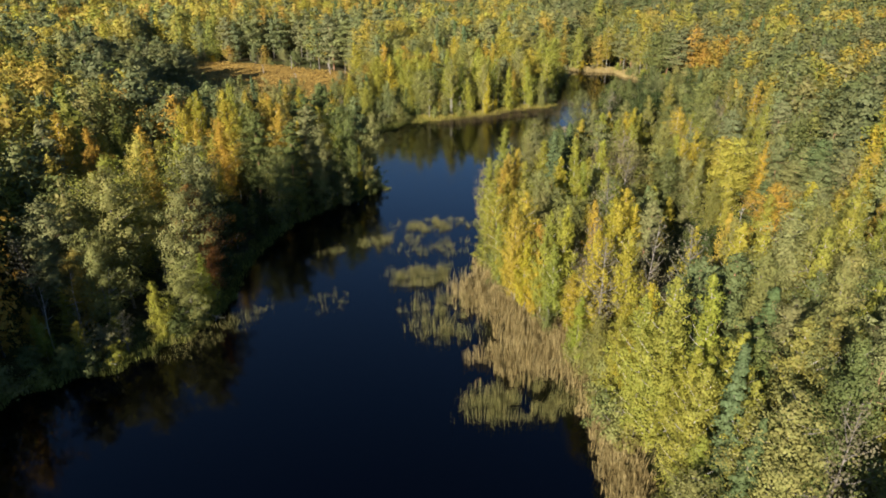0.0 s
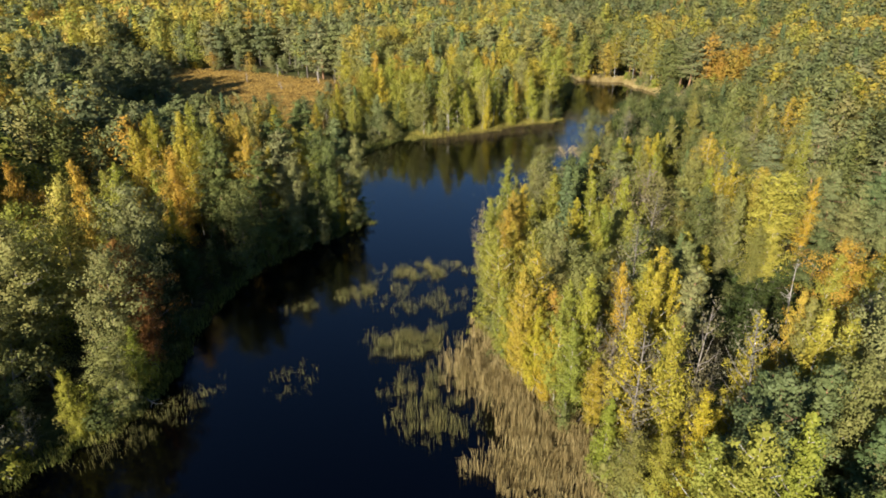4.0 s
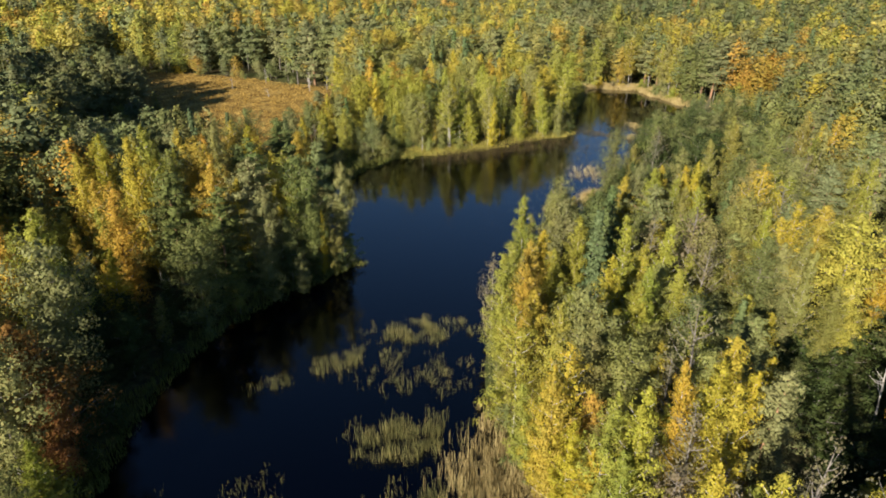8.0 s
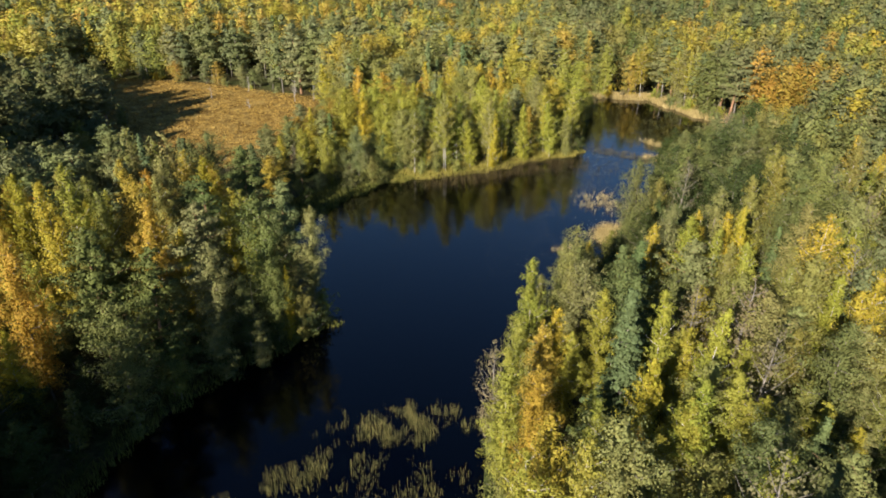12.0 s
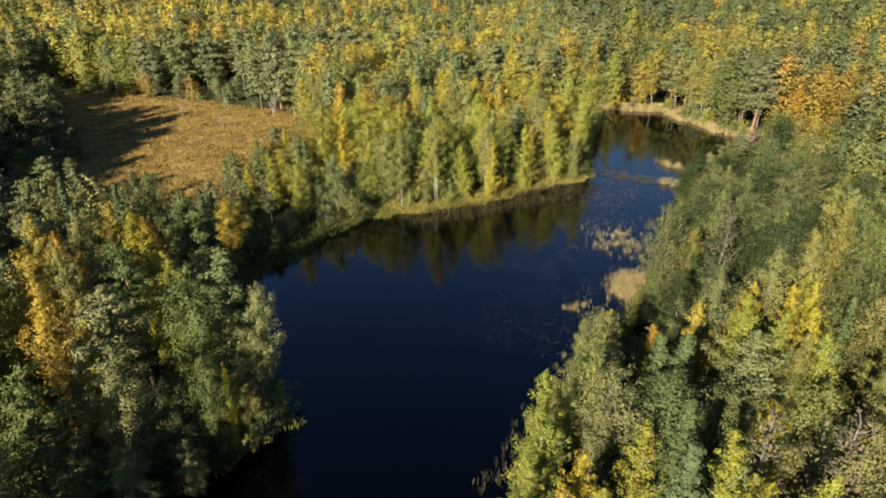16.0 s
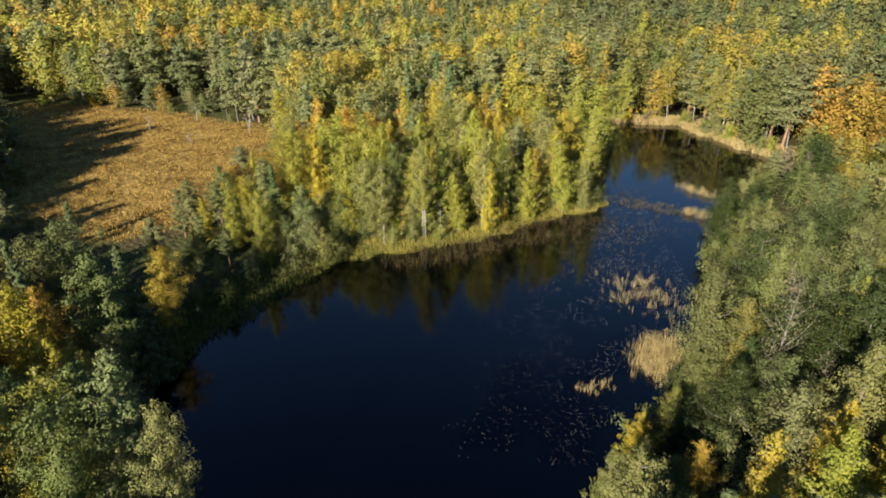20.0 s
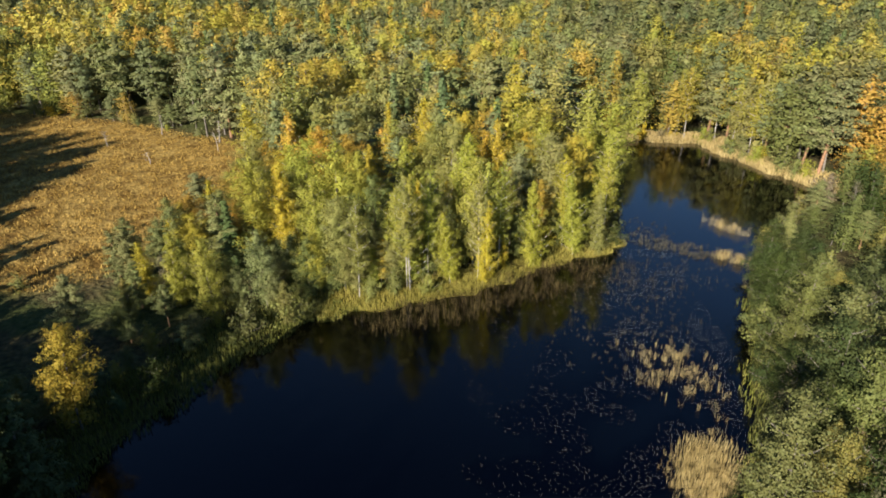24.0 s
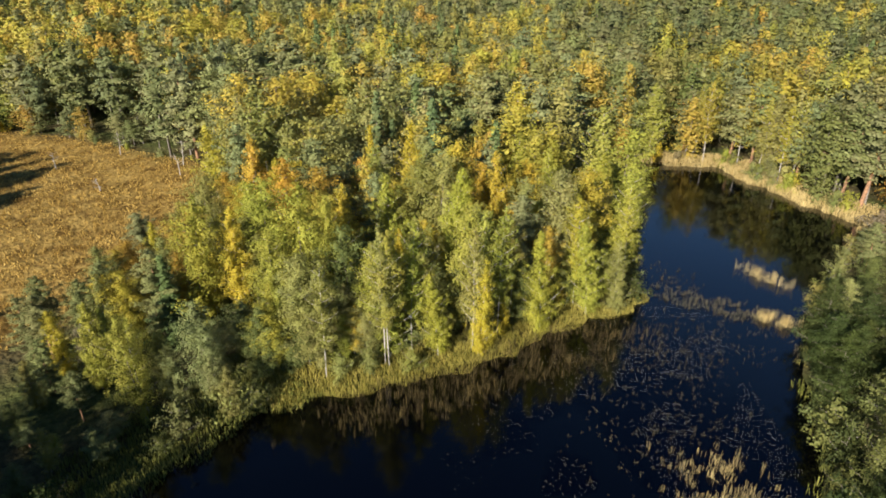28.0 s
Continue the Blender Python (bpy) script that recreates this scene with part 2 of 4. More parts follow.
    if kind != "bare":
        # broad sprays close to the stem close the crown
        inner = count // 7
        deep = r.uniform(0.35, 0.9, (inner, 1))
        pts[:inner] = pts[:inner] * (1 - deep) + axis[:inner] * deep
        size = np.where(np.arange(count) < inner, size * 1.8, size)[:, None]
    away = pts - axis
    away[:, 2] = 0
    away /= np.linalg.norm(away, axis=1)[:, None] + 0.3
    nrm = 0.75 * away + 0.95 * g + 0.22 * r.normal(size=(count, 3)) + (0, 0, 0.25)
    if kind in ("pine", "spruce"):
        lv = leaves(pts, nrm, size * (0.92 if coarse else 1.15), r, 1.35, up=away + (0, 0, 0.7 if kind == "pine" else -0.2))
    else:
        lv = leaves(pts, nrm, size, r, 1.1)
    # each spray is shaded as a piece of its tuft and of the crown
    face = nrm / np.linalg.norm(nrm, axis=1)[:, None]
    soft = (0.35 if coarse else 0.9) * g + (0.85 if coarse else 0.6) * away + (0, 0, 0.5 if coarse else 0.15)
    soft /= np.linalg.norm(soft, axis=1)[:, None] + 1e-9
    soft = (0.8 if coarse else 0.42) * soft + (0.2 if coarse else 0.58) * face
    soft = np.repeat(soft / np.linalg.norm(soft, axis=1)[:, None], 4, axis=0)
    wv, wq = joined(wood)
    # a collar ties each limb to the stem
    first = len(wood[0][0])
    feet = first + np.concatenate([[0], np.cumsum([len(p[0]) for p in wood[1:]])[:-1]]).astype(int) if len(wood) > 1 else []
    collars = [(b, b + 1, int(np.argmin(np.sum((wv[:first] - wv[b]) ** 2, axis=1))), b + 2) for b in feet]
    return (wv, np.concatenate([wq, np.array(collars, int)]) if collars else wq), (*lv, soft)


# ---- the plan: shores, bog, zones ----
SHORE_WEST = [(-47, -70), (-47, -20), (-46, 20), (-42.5, 42), (-37, 46.5), (-32, 52), (-29, 61), (-30.5, 73), (-26.6, 88), (-21.6, 95), (-17.6, 99.5),
              (-17.5, 102), (-22, 108), (-28, 115), (-29.5, 124), (-26.5, 132), (-23, 139), (-19.5, 145), (-15, 148)]
SHORE_NORTH = [(-12, 148.6), (-6, 151.3), (0, 154.5), (6, 159.2), (12, 163), (15.8, 165), (18, 172), (20.5, 183), (23, 197), (25, 208), (27, 216),
               (34, 215.5), (41, 214.6), (44, 207), (47, 201), (50.5, 194), (54, 189.5)]
SHORE_EAST = [(52, 187), (46, 180), (40, 172.5), (34, 164), (30, 157), (27.4, 148), (24.4, 140), (21.5, 131), (18, 124), (13, 117), (9, 110), (5, 102),
              (2.5, 95), (0.5, 88), (-0.5, 81), (-0.3, 75), (1, 69), (3.5, 63), (6.5, 58), (9.5, 50), (10.6, 42), (12.4, 35), (13.8, 20), (15, -20), (16, -70)]
BOG = [(-46, 152), (-39, 168), (-37, 181), (-43, 196), (-47, 206), (-62, 211), (-80, 220), (-120, 226), (-128, 212), (-98, 196), (-85, 177), (-72, 159), (-58, 149)]


def smooth(points, steps=5, closed=True):
    """A smooth line through the points of the plan."""
    p = np.array(points, float)
    k = np.arange(len(p))
    t = np.linspace(0, 1, steps, endpoint=False)[:, None]
    a, b, c, d = (p[(k + i) % len(p)][:, None] for i in (-1, 0, 1, 2))
    out = 0.5 * (2 * b + (c - a) * t + (2 * a - 5 * b + 4 * c - d) * t**2 + (3 * b - a - 3 * c + d) * t**3)
    return out.reshape(-1, 2)


LAKE = smooth(SHORE_WEST + SHORE_NORTH + SHORE_EAST)
BOG_LINE = smooth(BOG, 3)


def signed(line, x, y):
    """Metres from a closed line, negative inside."""
    x, y = np.atleast_1d(np.asarray(x, float)).ravel(), np.atleast_1d(np.asarray(y, float)).ravel()
    best, inside = np.full(len(x), 1e9), np.zeros(len(x), bool)
    for (ax, ay), (bx, by) in zip(line, np.roll(line, -1, axis=0)):
        dx, dy = bx - ax, by - ay
        t = np.clip(((x - ax) * dx + (y - ay) * dy) / (dx * dx + dy * dy + 1e-9), 0, 1)
        best = np.minimum(best, (x - ax - t * dx) ** 2 + (y - ay - t * dy) ** 2)
        if ay != by:
            cross = ((ay > y) != (by > y)) & (x < (bx - ax) * (y - ay) / (by - ay) + ax)
            inside ^= cross
    return np.where(inside, -1, 1) * np.sqrt(best)


def wave(x, y, s):
    return np.sin(x / s + 1.3) * np.cos(y / s * 0.9 + 0.4) + 0.5 * np.sin(x / s * 2.3 + y / s * 1.7)


def height_at(x, y, d=None, b=None):
    """The ground's height."""
    x, y = np.asarray(x, float), np.asarray(y, float)
    d = signed(LAKE, x, y) if d is None else d
    b = signed(BOG_LINE, x, y) if b is None else b
    z = np.where(d < 0, np.maximum(d * 0.3, -1.6), 0.35 * (1 - np.exp(-d / 2.5)) + 0.012 * np.minimum(d, 60))
    far = np.clip((np.hypot(x, y - 100) - 160) / 300, 0, 1)
    z = z + np.clip(d / 12, 0, 1) * np.clip(b / 8, 0, 1) * (0.25 * wave(x, y, 11.0)) + far**2 * (14 + 5 * wave(x, y, 90.0))
    return z


# ---- ground and water ----
def stretched(lo, hi, step, reach):
    core = np.arange(lo, hi + step, step)
    grow = step * 1.6 ** np.arange(1, 40)
    grow = np.cumsum(grow)
    grow = grow[grow < reach]
    return np.concatenate([lo - grow[::-1], core, core[-1] + grow])


gx, gy = stretched(-230, 230, 2.4, 2600), stretched(-60, 430, 2.4, 2600)
X, Y = (a.ravel() for a in np.meshgrid(gx, gy))
D, B = signed(LAKE, X, Y), signed(BOG_LINE, X, Y)
Z = height_at(X, Y, D, B) + np.where(B < 0, 0.12 * np.sin(X * 1.9) * np.sin(Y * 2.3 + X), 0)
i, j = np.meshgrid(np.arange(len(gy) - 1), np.arange(len(gx) - 1), indexing="ij")
w = len(gx)
quads = np.stack([i * w + j, i * w + j + 1, (i + 1) * w + j + 1, (i + 1) * w + j], -1).reshape(-1, 4)
me = mesh_of("ground", np.stack([X, Y, Z], -1), quads, GROUND)
at = me.attributes.new("bog", "FLOAT", "POINT")
at.data.foreach_set("value", np.clip(0.5 - B / 4 + 0.15 * wave(X, Y, 4.0), 0, 1).astype(np.float32))
me.polygons.foreach_set("use_smooth", np.ones(len(me.polygons), bool))
tagged(new("ground", me), "mossy forest floor with an open rust-brown bog", "ground", kind="structure")

wx, wy = np.linspace(-60, 70, 27), np.linspace(-90, 230, 65)
X, Y = (a.ravel() for a in np.meshgrid(wx, wy))
i, j = np.meshgrid(np.arange(64), np.arange(26), indexing="ij")
quads = np.stack([i * 27 + j, i * 27 + j + 1, (i + 1) * 27 + j + 1, (i + 1) * 27 + j], -1).reshape(-1, 4)
tagged(new("water", mesh_of("water", np.stack([X, Y, 0 * X], -1), quads, WATER)), "still dark peat-brown lake mirroring sky and trees", "water", kind="structure")


# ---- the forest ----
TINT = {
    "yellow": (0.375, 0.302, 0.034), "gold": (0.39, 0.285, 0.042), "orange": (0.39, 0.235, 0.038), "pale": (0.41, 0.345, 0.068),
    "lime": (0.258, 0.262, 0.042), "olive": (0.205, 0.200, 0.055), "green": (0.135, 0.150, 0.048), "sage": (0.195, 0.200, 0.070),
    # deep: dark green leaves with shade put into the tint
    "pine": (0.148, 0.158, 0.062), "blue": (0.092, 0.118, 0.044), "deep": (0.056, 0.074, 0.022), "rust": (0.215, 0.105, 0.030), "moss": (0.100, 0.122, 0.038), "twig": (0.165, 0.145, 0.080), "silver": (0.245, 0.250, 0.100),
}
# what grows: a kind, a tint
MIX = [("birch", "yellow"), ("birch", "gold"), ("birch", "lime"), ("birch", "olive"), ("alder", "sage"), ("alder", "green"), ("pine", "pine"), ("spruce", "blue"), ("alder", "orange"), ("bare", "twig")]
# centre, reach, usual height, share of each of MIX
ZONES = [
    (6, 75, 16, 12.0, (5, 2, 6, 3, 1, 0, 0, 0.3, 0.2, 0.5)),
    (20, 70, 14, 13.0, (2, 1, 5, 4, 3, 1, 0.5, 0.5, 0.2, 2)),
    (30, 45, 16, 15.0, (2, 0.8, 5, 4, 4, 2, 1.5, 2, 0.05, 1)),
    (20, 104, 16, 12.0, (0.6, 0.2, 3, 5, 4, 5, 0.5, 1, 0.0, 0.6)),
    (32, 130, 22, 13.0, (1.2, 0.5, 4, 5, 4, 4, 0.3, 0.3, 0.1, 0.5)),
    (30, 146, 11, 12.5, (0.3, 0.1, 1, 3, 3, 7, 0.3, 0.3, 0, 0.5)),
    (60, 90, 26, 12.0, (1, 0.6, 2, 3, 2, 1, 12, 1, 0.3, 1)),
    (75, 150, 35, 12.0, (1.5, 1.2, 2, 2, 2, 1, 10, 1, 0.8, 0.5)),
    (-40, 60, 18, 15.5, (0.3, 0.3, 1, 2, 5, 5, 0.5, 0.3, 0.3, 1)),
    (-45, 85, 16, 16.0, (2, 2, 2, 2, 4, 2, 0.5, 0.3, 1.2, 0.3)),
    (-62, 113, 15, 13.5, (0.3, 0.3, 0.6, 1, 2, 1, 8, 0.5, 0.1, 0.3)),
    (-44, 104, 13, 16.5, (1, 0.5, 1, 2, 4, 3, 4, 0.5, 0.3, 0.3)),
    (-58, 66, 16, 17.0, (1, 1, 2, 2, 4, 3, 1, 0.5, 0.5, 0.3)),
    (-25, 100, 10, 13.5, (0.2, 0.2, 0.6, 2, 5, 4, 6, 0.6, 0.1, 0.3)),
    (-62, 84, 16, 14.0, (2.5, 3, 2, 1, 1.5, 0.5, 0.5, 0.3, 1.5, 0.2)),
    (-88, 122, 26, 13.0, (0.3, 0.3, 0.6, 1, 1, 0.6, 9, 0.6, 0.1, 0.3)),
    (-95, 75, 22, 13.0, (1.5, 1.5, 2, 2, 2, 1.5, 3, 0.5, 0.4, 0.3)),
    (-68, 138, 15, 4.5, (0.5, 0.5, 1, 1.5, 2, 1, 6, 1, 0.3, 1)),
    (-56, 140, 16, 4.5, (0.5, 0.5, 1, 1.5, 2, 1, 6, 1, 0.3, 1)),
    (-42, 125, 14, 8.0, (0.5, 0.5, 1, 1.5, 2, 1, 5, 1, 0.3, 1)),
    (-100, 150, 32, 13.5, (0.3, 0.3, 0.5, 0.6, 0.8, 0.5, 9, 0.6, 0.2, 0.3)),
    (0, 172, 20, 13.5, (6, 3, 6, 2, 2, 0.6, 0.6, 0.3, 0.4, 0.3)),
    (-25, 160, 10, 12.5, (3, 1, 4, 2, 4, 2, 1.5, 0.5, 1, 0.3)),
    (0, 205, 26, 13.0, (2.5, 1.5, 4, 3, 2, 1, 4, 1, 0.4, 0)),
    (-70, 240, 34, 13.0, (2.5, 1, 2.5, 2, 1, 1, 8, 0.6, 0.5, 0.3)),
    (50, 230, 18, 12.0, (2, 1, 3, 3, 6, 4, 0.5, 0.5, 0.5, 0.5)),
    (80, 215, 26, 12.5, (2.5, 3, 3, 3, 2, 1, 2.5, 0.5, 1.8, 0.5)),
    (110, 280, 50, 13.0, (1.2, 0.6, 2, 1.5, 1, 1, 7, 5, 0.3, 0)),
    (0, 290, 60, 13.0, (2, 1.5, 3, 3, 2, 1, 6, 1.5, 0.4, 0)),
    (-120, 300, 70, 13.0, (5, 3, 4, 2, 1, 1, 3, 0.6, 0.8, 0)),
    (0, 400, 120, 13.0, (1.6, 1, 3, 3, 2, 1, 8, 3, 0.4, 0)),
    (-180, 200, 70, 13.0, (3, 2, 3, 2, 1, 1, 4, 0.6, 0.8, 0)),
    (190, 220, 80, 13.0, (2, 2, 2, 2, 1, 1, 6, 2, 0.8, 0)),
]


def zone_mix(x, y):
    """Shares of what grows at a place, and its usual height."""
    share, tall, total = np.zeros(len(MIX)), 0.0, 1e-6
    for cx, cy, reach, h, mix in ZONES:
        k = math.exp(-(((x - cx) ** 2 + (y - cy) ** 2) / reach**2) * 1.5) / sum(mix)
        share += k * np.array(mix)
        tall += k * h * sum(mix)
        total += k * sum(mix)
    share = share + 1e-7 * np.array(ZONES[-3][4])
    return share / share.sum(), (tall / total if total > 2e-6 else 13.0)


# Trees that stand out, space by space: kind, tint, x, y, height, breadth
EAST_SHORE = [
    ("birch", "lime", 0.9, 78.9, 12.7, 1), ("alder", "gold", 2.6, 78.4, 11.8, 0.6), ("alder", "sage", 7.6, 93.2, 12.5, 0.9),
    ("alder", "green", 11.2, 91.2, 13.8, 1), ("birch", "lime", 3.5, 90.9, 13.2, 1), ("birch", "lime", 13.3, 87.1, 13.2, 1),
    ("birch", "lime", 15.7, 83.1, 13.8, 1), ("birch", "yellow", 10.3, 78.0, 12.7, 0.9), ("birch", "lime", 12.3, 76.3, 12.7, 1),
    ("bare", "twig", 19.3, 87.9, 13.8, 1.2), ("birch", "yellow", 24.7, 102.8, 13.2, 0.8), ("alder", "sage", 24.0, 109.5, 13.2, 1),
    ("birch", "olive", 30.8, 87.3, 11, 1), ("alder", "olive", 31.2, 81.1, 9, 0.8), ("birch", "olive", 29.6, 83.9, 11.2, 0.8),
    ("birch", "gold", 39.6, 87.6, 12.1, 0.8),
]
EAST_FRONT = [
    ("birch", "yellow", 5.4, 60.8, 9.8, 0.95), ("birch", "yellow", 6.2, 59.6, 8.6, 0.8), ("birch", "gold", 4.5, 62.2, 12.5, 0.9),
    ("birch", "yellow", 4.1, 62.9, 12.5, 0.9), ("birch", "lime", 2.7, 65.8, 9.2, 0.9), ("birch", "gold", 13.2, 63.6, 12.5, 0.7),
    ("birch", "yellow", 14.9, 62.4, 13.1, 0.9), ("birch", "yellow", 16.3, 62.6, 12.5, 0.9), ("alder", "orange", 19.0, 64.4, 7.5, 0.5),
    ("birch", "lime", 7.1, 59.6, 13.1, 0.9), ("birch", "lime", 9.0, 59.4, 13.8, 0.9), ("bare", "twig", 10.9, 57.8, 9.2, 1.1),
    ("bare", "twig", 12.7, 56.1, 9.2, 1.1), ("bare", "twig", 14.4, 57.6, 9.2, 1.1), ("birch", "lime", 8.1, 57.7, 10.3, 0.9),
]
EAST_PINES = [
    ("pine", "blue", 18.5, 45.4, 15.4, 1.05), ("pine", "blue", 20.9, 46.6, 15.4, 1.1), ("spruce", "blue", 19.2, 48.1, 12.1, 1.6),
    ("spruce", "blue", 23.0, 43.1, 13.4, 1.6), ("birch", "lime", 17.9, 39.9, 16.1, 1), ("birch", "yellow", 16.7, 48.6, 10.7, 0.9),
    ("birch", "yellow", 14.4, 44.8, 9.4, 1), ("birch", "gold", 32.3, 57.2, 11.5, 1), ("birch", "yellow", 39.5, 72.7, 10, 1),
    ("birch", "yellow", 36.5, 71.1, 10, 1), ("alder", "sage", 23.6, 47.9, 14.7, 1), ("alder", "sage", 24.1, 41.8, 13.4, 1),
    ("alder", "olive", 11.2, 47.8, 8, 0.8), ("alder", "lime", 12.8, 46.4, 8.7, 0.8), ("birch", "lime", 10.0, 51.2, 8, 1),
]
EAST_MIDDLE = [
    ("spruce", "blue", 11.3, 89.6, 12.6, 1.6), ("spruce", "blue", 13.4, 97.4, 12.6, 1.6), ("spruce", "blue", 10.0, 84.3, 14.5, 1.4),
    ("birch", "yellow", 23.4, 103.9, 12.6, 0.9), ("bare", "twig", 16.6, 89.9, 12.1, 1.1), ("bare", "twig", 19.5, 81.8, 12.6, 1.1),
    ("birch", "gold", 8.7, 73.1, 11, 0.8), ("birch", "lime", 12.4, 75.6, 11.6, 1), ("birch", "gold", 13.2, 69.6, 9.5, 0.8),
    ("birch", "lime", 16.1, 71.3, 11.6, 1), ("birch", "lime", 28.6, 91.0, 12.1, 1.0), ("birch", "yellow", 4.4, 85.8, 11.6, 0.9),
    ("alder", "sage", 8.0, 100.2, 12.6, 0.8), ("birch", "lime", 8.8, 87.2, 12.1, 1), ("birch", "lime", 9.8, 71.1, 10.5, 1),
    ("bare", "twig", 0.1, 82.9, 10.5, 0.9),
]
EAST_FAR = [
    ("alder", "green", 29.6, 142.7, 10.5, 1.1), ("alder", "green", 26.0, 137.6, 10, 0.9), ("alder", "green", 34.5, 138.5, 14.6, 1.1),
    ("alder", "green", 32.5, 127.2, 13.4, 1.1), ("alder", "green", 28.3, 128.7, 13.4, 1), ("alder", "sage", 9.4, 102.5, 10.0, 0.8),
    ("alder", "sage", 8.3, 99.1, 10.8, 0.9), ("spruce", "blue", 13.0, 98.7, 11.2, 1.6), ("birch", "lime", 18.8, 102.0, 12.9, 1.1),
    ("birch", "lime", 21.2, 100.2, 12.3, 1), ("birch", "yellow", 24.3, 101.1, 12.3, 0.9), ("alder", "olive", 20.2, 118.8, 11.2, 0.9),
    ("birch", "olive", 29.8, 113.4, 13.4, 1.1), ("birch", "olive", 4.8, 96.0, 9.5, 0.9), ("alder", "sage", 18.3, 106.1, 12.3, 1),
    ("birch", "olive", 7.1, 102.6, 10.1, 0.9),
]
WEST_FRONT = [
    ("alder", "rust", -32.4, 62.6, 13.8, 1.15), ("alder", "rust", -30.7, 61.8, 9.6, 0.7), ("alder", "pale", -41.1, 67.7, 17.4, 1.1),
    ("alder", "lime", -41.4, 62.7, 16.8, 1.2), ("alder", "orange", -37.8, 85.0, 15.8, 0.85), ("alder", "gold", -36.2, 100.0, 15.6, 0.8), ("alder", "sage", -30.7, 55.7, 8.4, 1.15),
    ("alder", "lime", -32.8, 52.6, 7.2, 0.7), ("alder", "sage", -39.1, 58.6, 16.8, 1.3), ("birch", "lime", -38.6, 75.0, 16.8, 1.3),
    ("birch", "gold", -45.2, 78.0, 16.2, 1.2), ("alder", "orange", -51.8, 76.6, 15.6, 0.8),
    ("alder", "orange", -37.0, 106.8, 14.4, 0.6), ("alder", "sage", -35.4, 68.9, 16.8, 1.2),
]
POINT = [
    ("alder", "silver", -18.8, 101.3, 13.0, 0.62), ("alder", "green", -22.9, 99.1, 14.6, 0.9), ("pine", "moss", -28.1, 87.5, 14.6, 1.15),
    ("pine", "moss", -30.5, 103.9, 15.1, 1.1), ("pine", "moss", -30.8, 116.0, 14.6, 1.1), ("pine", "moss", -33.6, 105.7, 13.4, 1),
    ("birch", "yellow", -29.3, 96.3, 12.2, 0.75), ("birch", "yellow", -20.4, 97.3, 8.8, 0.55), ("pine", "moss", -25.8, 105.2, 12.5, 1.1), ("alder", "olive", -19.3, 98.5, 6, 0.7),
    ("alder", "sage", -25.8, 92.3, 13.0, 0.85), ("alder", "green", -29.3, 83.3, 12.4, 1.1), ("pine", "moss", -34.4, 88.6, 15.7, 1.1),
    ("alder", "green", -19.7, 104.2, 7, 0.7), ("alder", "green", -23.7, 94.9, 9, 0.9),
    ("alder", "sage", -24.6, 90.6, 7, 0.9), ("alder", "green", -21.4, 96.4, 10, 0.75), ("alder", "olive", -27.4, 87.2, 6, 0.9), ("alder", "sage", -21.9, 92.9, 5.5, 0.8),
]
NORTH_SHORE = [
    ("alder", "lime", -17.4, 157.4, 15, 1.15), ("alder", "lime", -15.1, 158.4, 14, 0.8), ("birch", "gold", -29.0, 179.8, 13, 1),
    ("birch", "yellow", -24.4, 158.8, 12.5, 1), ("birch", "gold", -27.6, 159.7, 7.5, 0.7), ("birch", "yellow", -10.3, 185.3, 14, 1),
    ("birch", "lime", -10.1, 167.3, 13.5, 1.1), ("birch", "yellow", -15.1, 186.4, 13, 0.8), ("birch", "lime", -3.0, 167.2, 14, 1.3),
    ("birch", "lime", 3.6, 183.4, 14, 1.2), ("birch", "lime", 7.8, 176.9, 13.5, 1.1), ("birch", "lime", 14.1, 177.2, 13, 1.35),
    ("birch", "yellow", 5.5, 167.8, 11, 0.7), ("birch", "yellow", 2.2, 158.1, 4.6, 0.62), ("pine", "pine", 0.3, 178.3, 14, 1.2),
]
NORTH_FRONT = [
    ("alder", "green", -12.4, 156.5, 12, 1), ("alder", "green", -6.2, 157.4, 11.5, 1.1), ("pine", "pine", -3.7, 194.3, 14, 1.2),
    ("pine", "pine", -12.1, 168.9, 13, 1), ("alder", "sage", -25.2, 145.7, 6, 0.7), ("alder", "lime", -27.3, 143.8, 10, 0.8),
    ("birch", "yellow", -0.4, 154.8, 10.5, 0.8), ("birch", "lime", -4.1, 154.2, 9, 1), ("birch", "lime", 5.8, 159.5, 11, 1.1),
    ("birch", "yellow", -8.1, 158.6, 11, 0.7), ("birch", "lime", 10.8, 162.8, 10.5, 1.2), ("birch", "olive", 13.9, 164.2, 8, 1),
    ("shrub", "olive", -12.6, 150.3, 3, 1), ("alder", "olive", -20.3, 144.7, 5, 0.8),
]
NORTH_BACK = [
    ("birch", "gold", 14.4, 221.0, 13, 1.2), ("birch", "gold", 20.3, 224.5, 13, 1.2), ("birch", "gold", 4.0, 245.8, 13, 1.3),
    ("birch", "gold", -9.2, 213.7, 13, 1.2), ("birch", "gold", -3.3, 226.3, 13, 1.2), ("birch", "gold", -37.8, 224.3, 13, 1.1),
    ("birch", "pale", -51.6, 294.1, 13, 1.5), ("birch", "pale", -61.5, 286.3, 13, 1.2), ("birch", "gold", -47.1, 319.6, 13, 1.2),
    ("alder", "pale", -31.4, 311.3, 13, 1.3), ("birch", "gold", 20.2, 286.6, 13, 1.3), ("birch", "gold", 26.2, 277.9, 13, 1.4),
    # the silver spruce stands in for a dead grey one
    ("birch", "yellow", 31.7, 278.0, 12, 1.3), ("spruce", "silver", 79.1, 300.9, 17, 0.9), ("birch", "yellow", -20.5, 193.4, 9, 0.8),
]
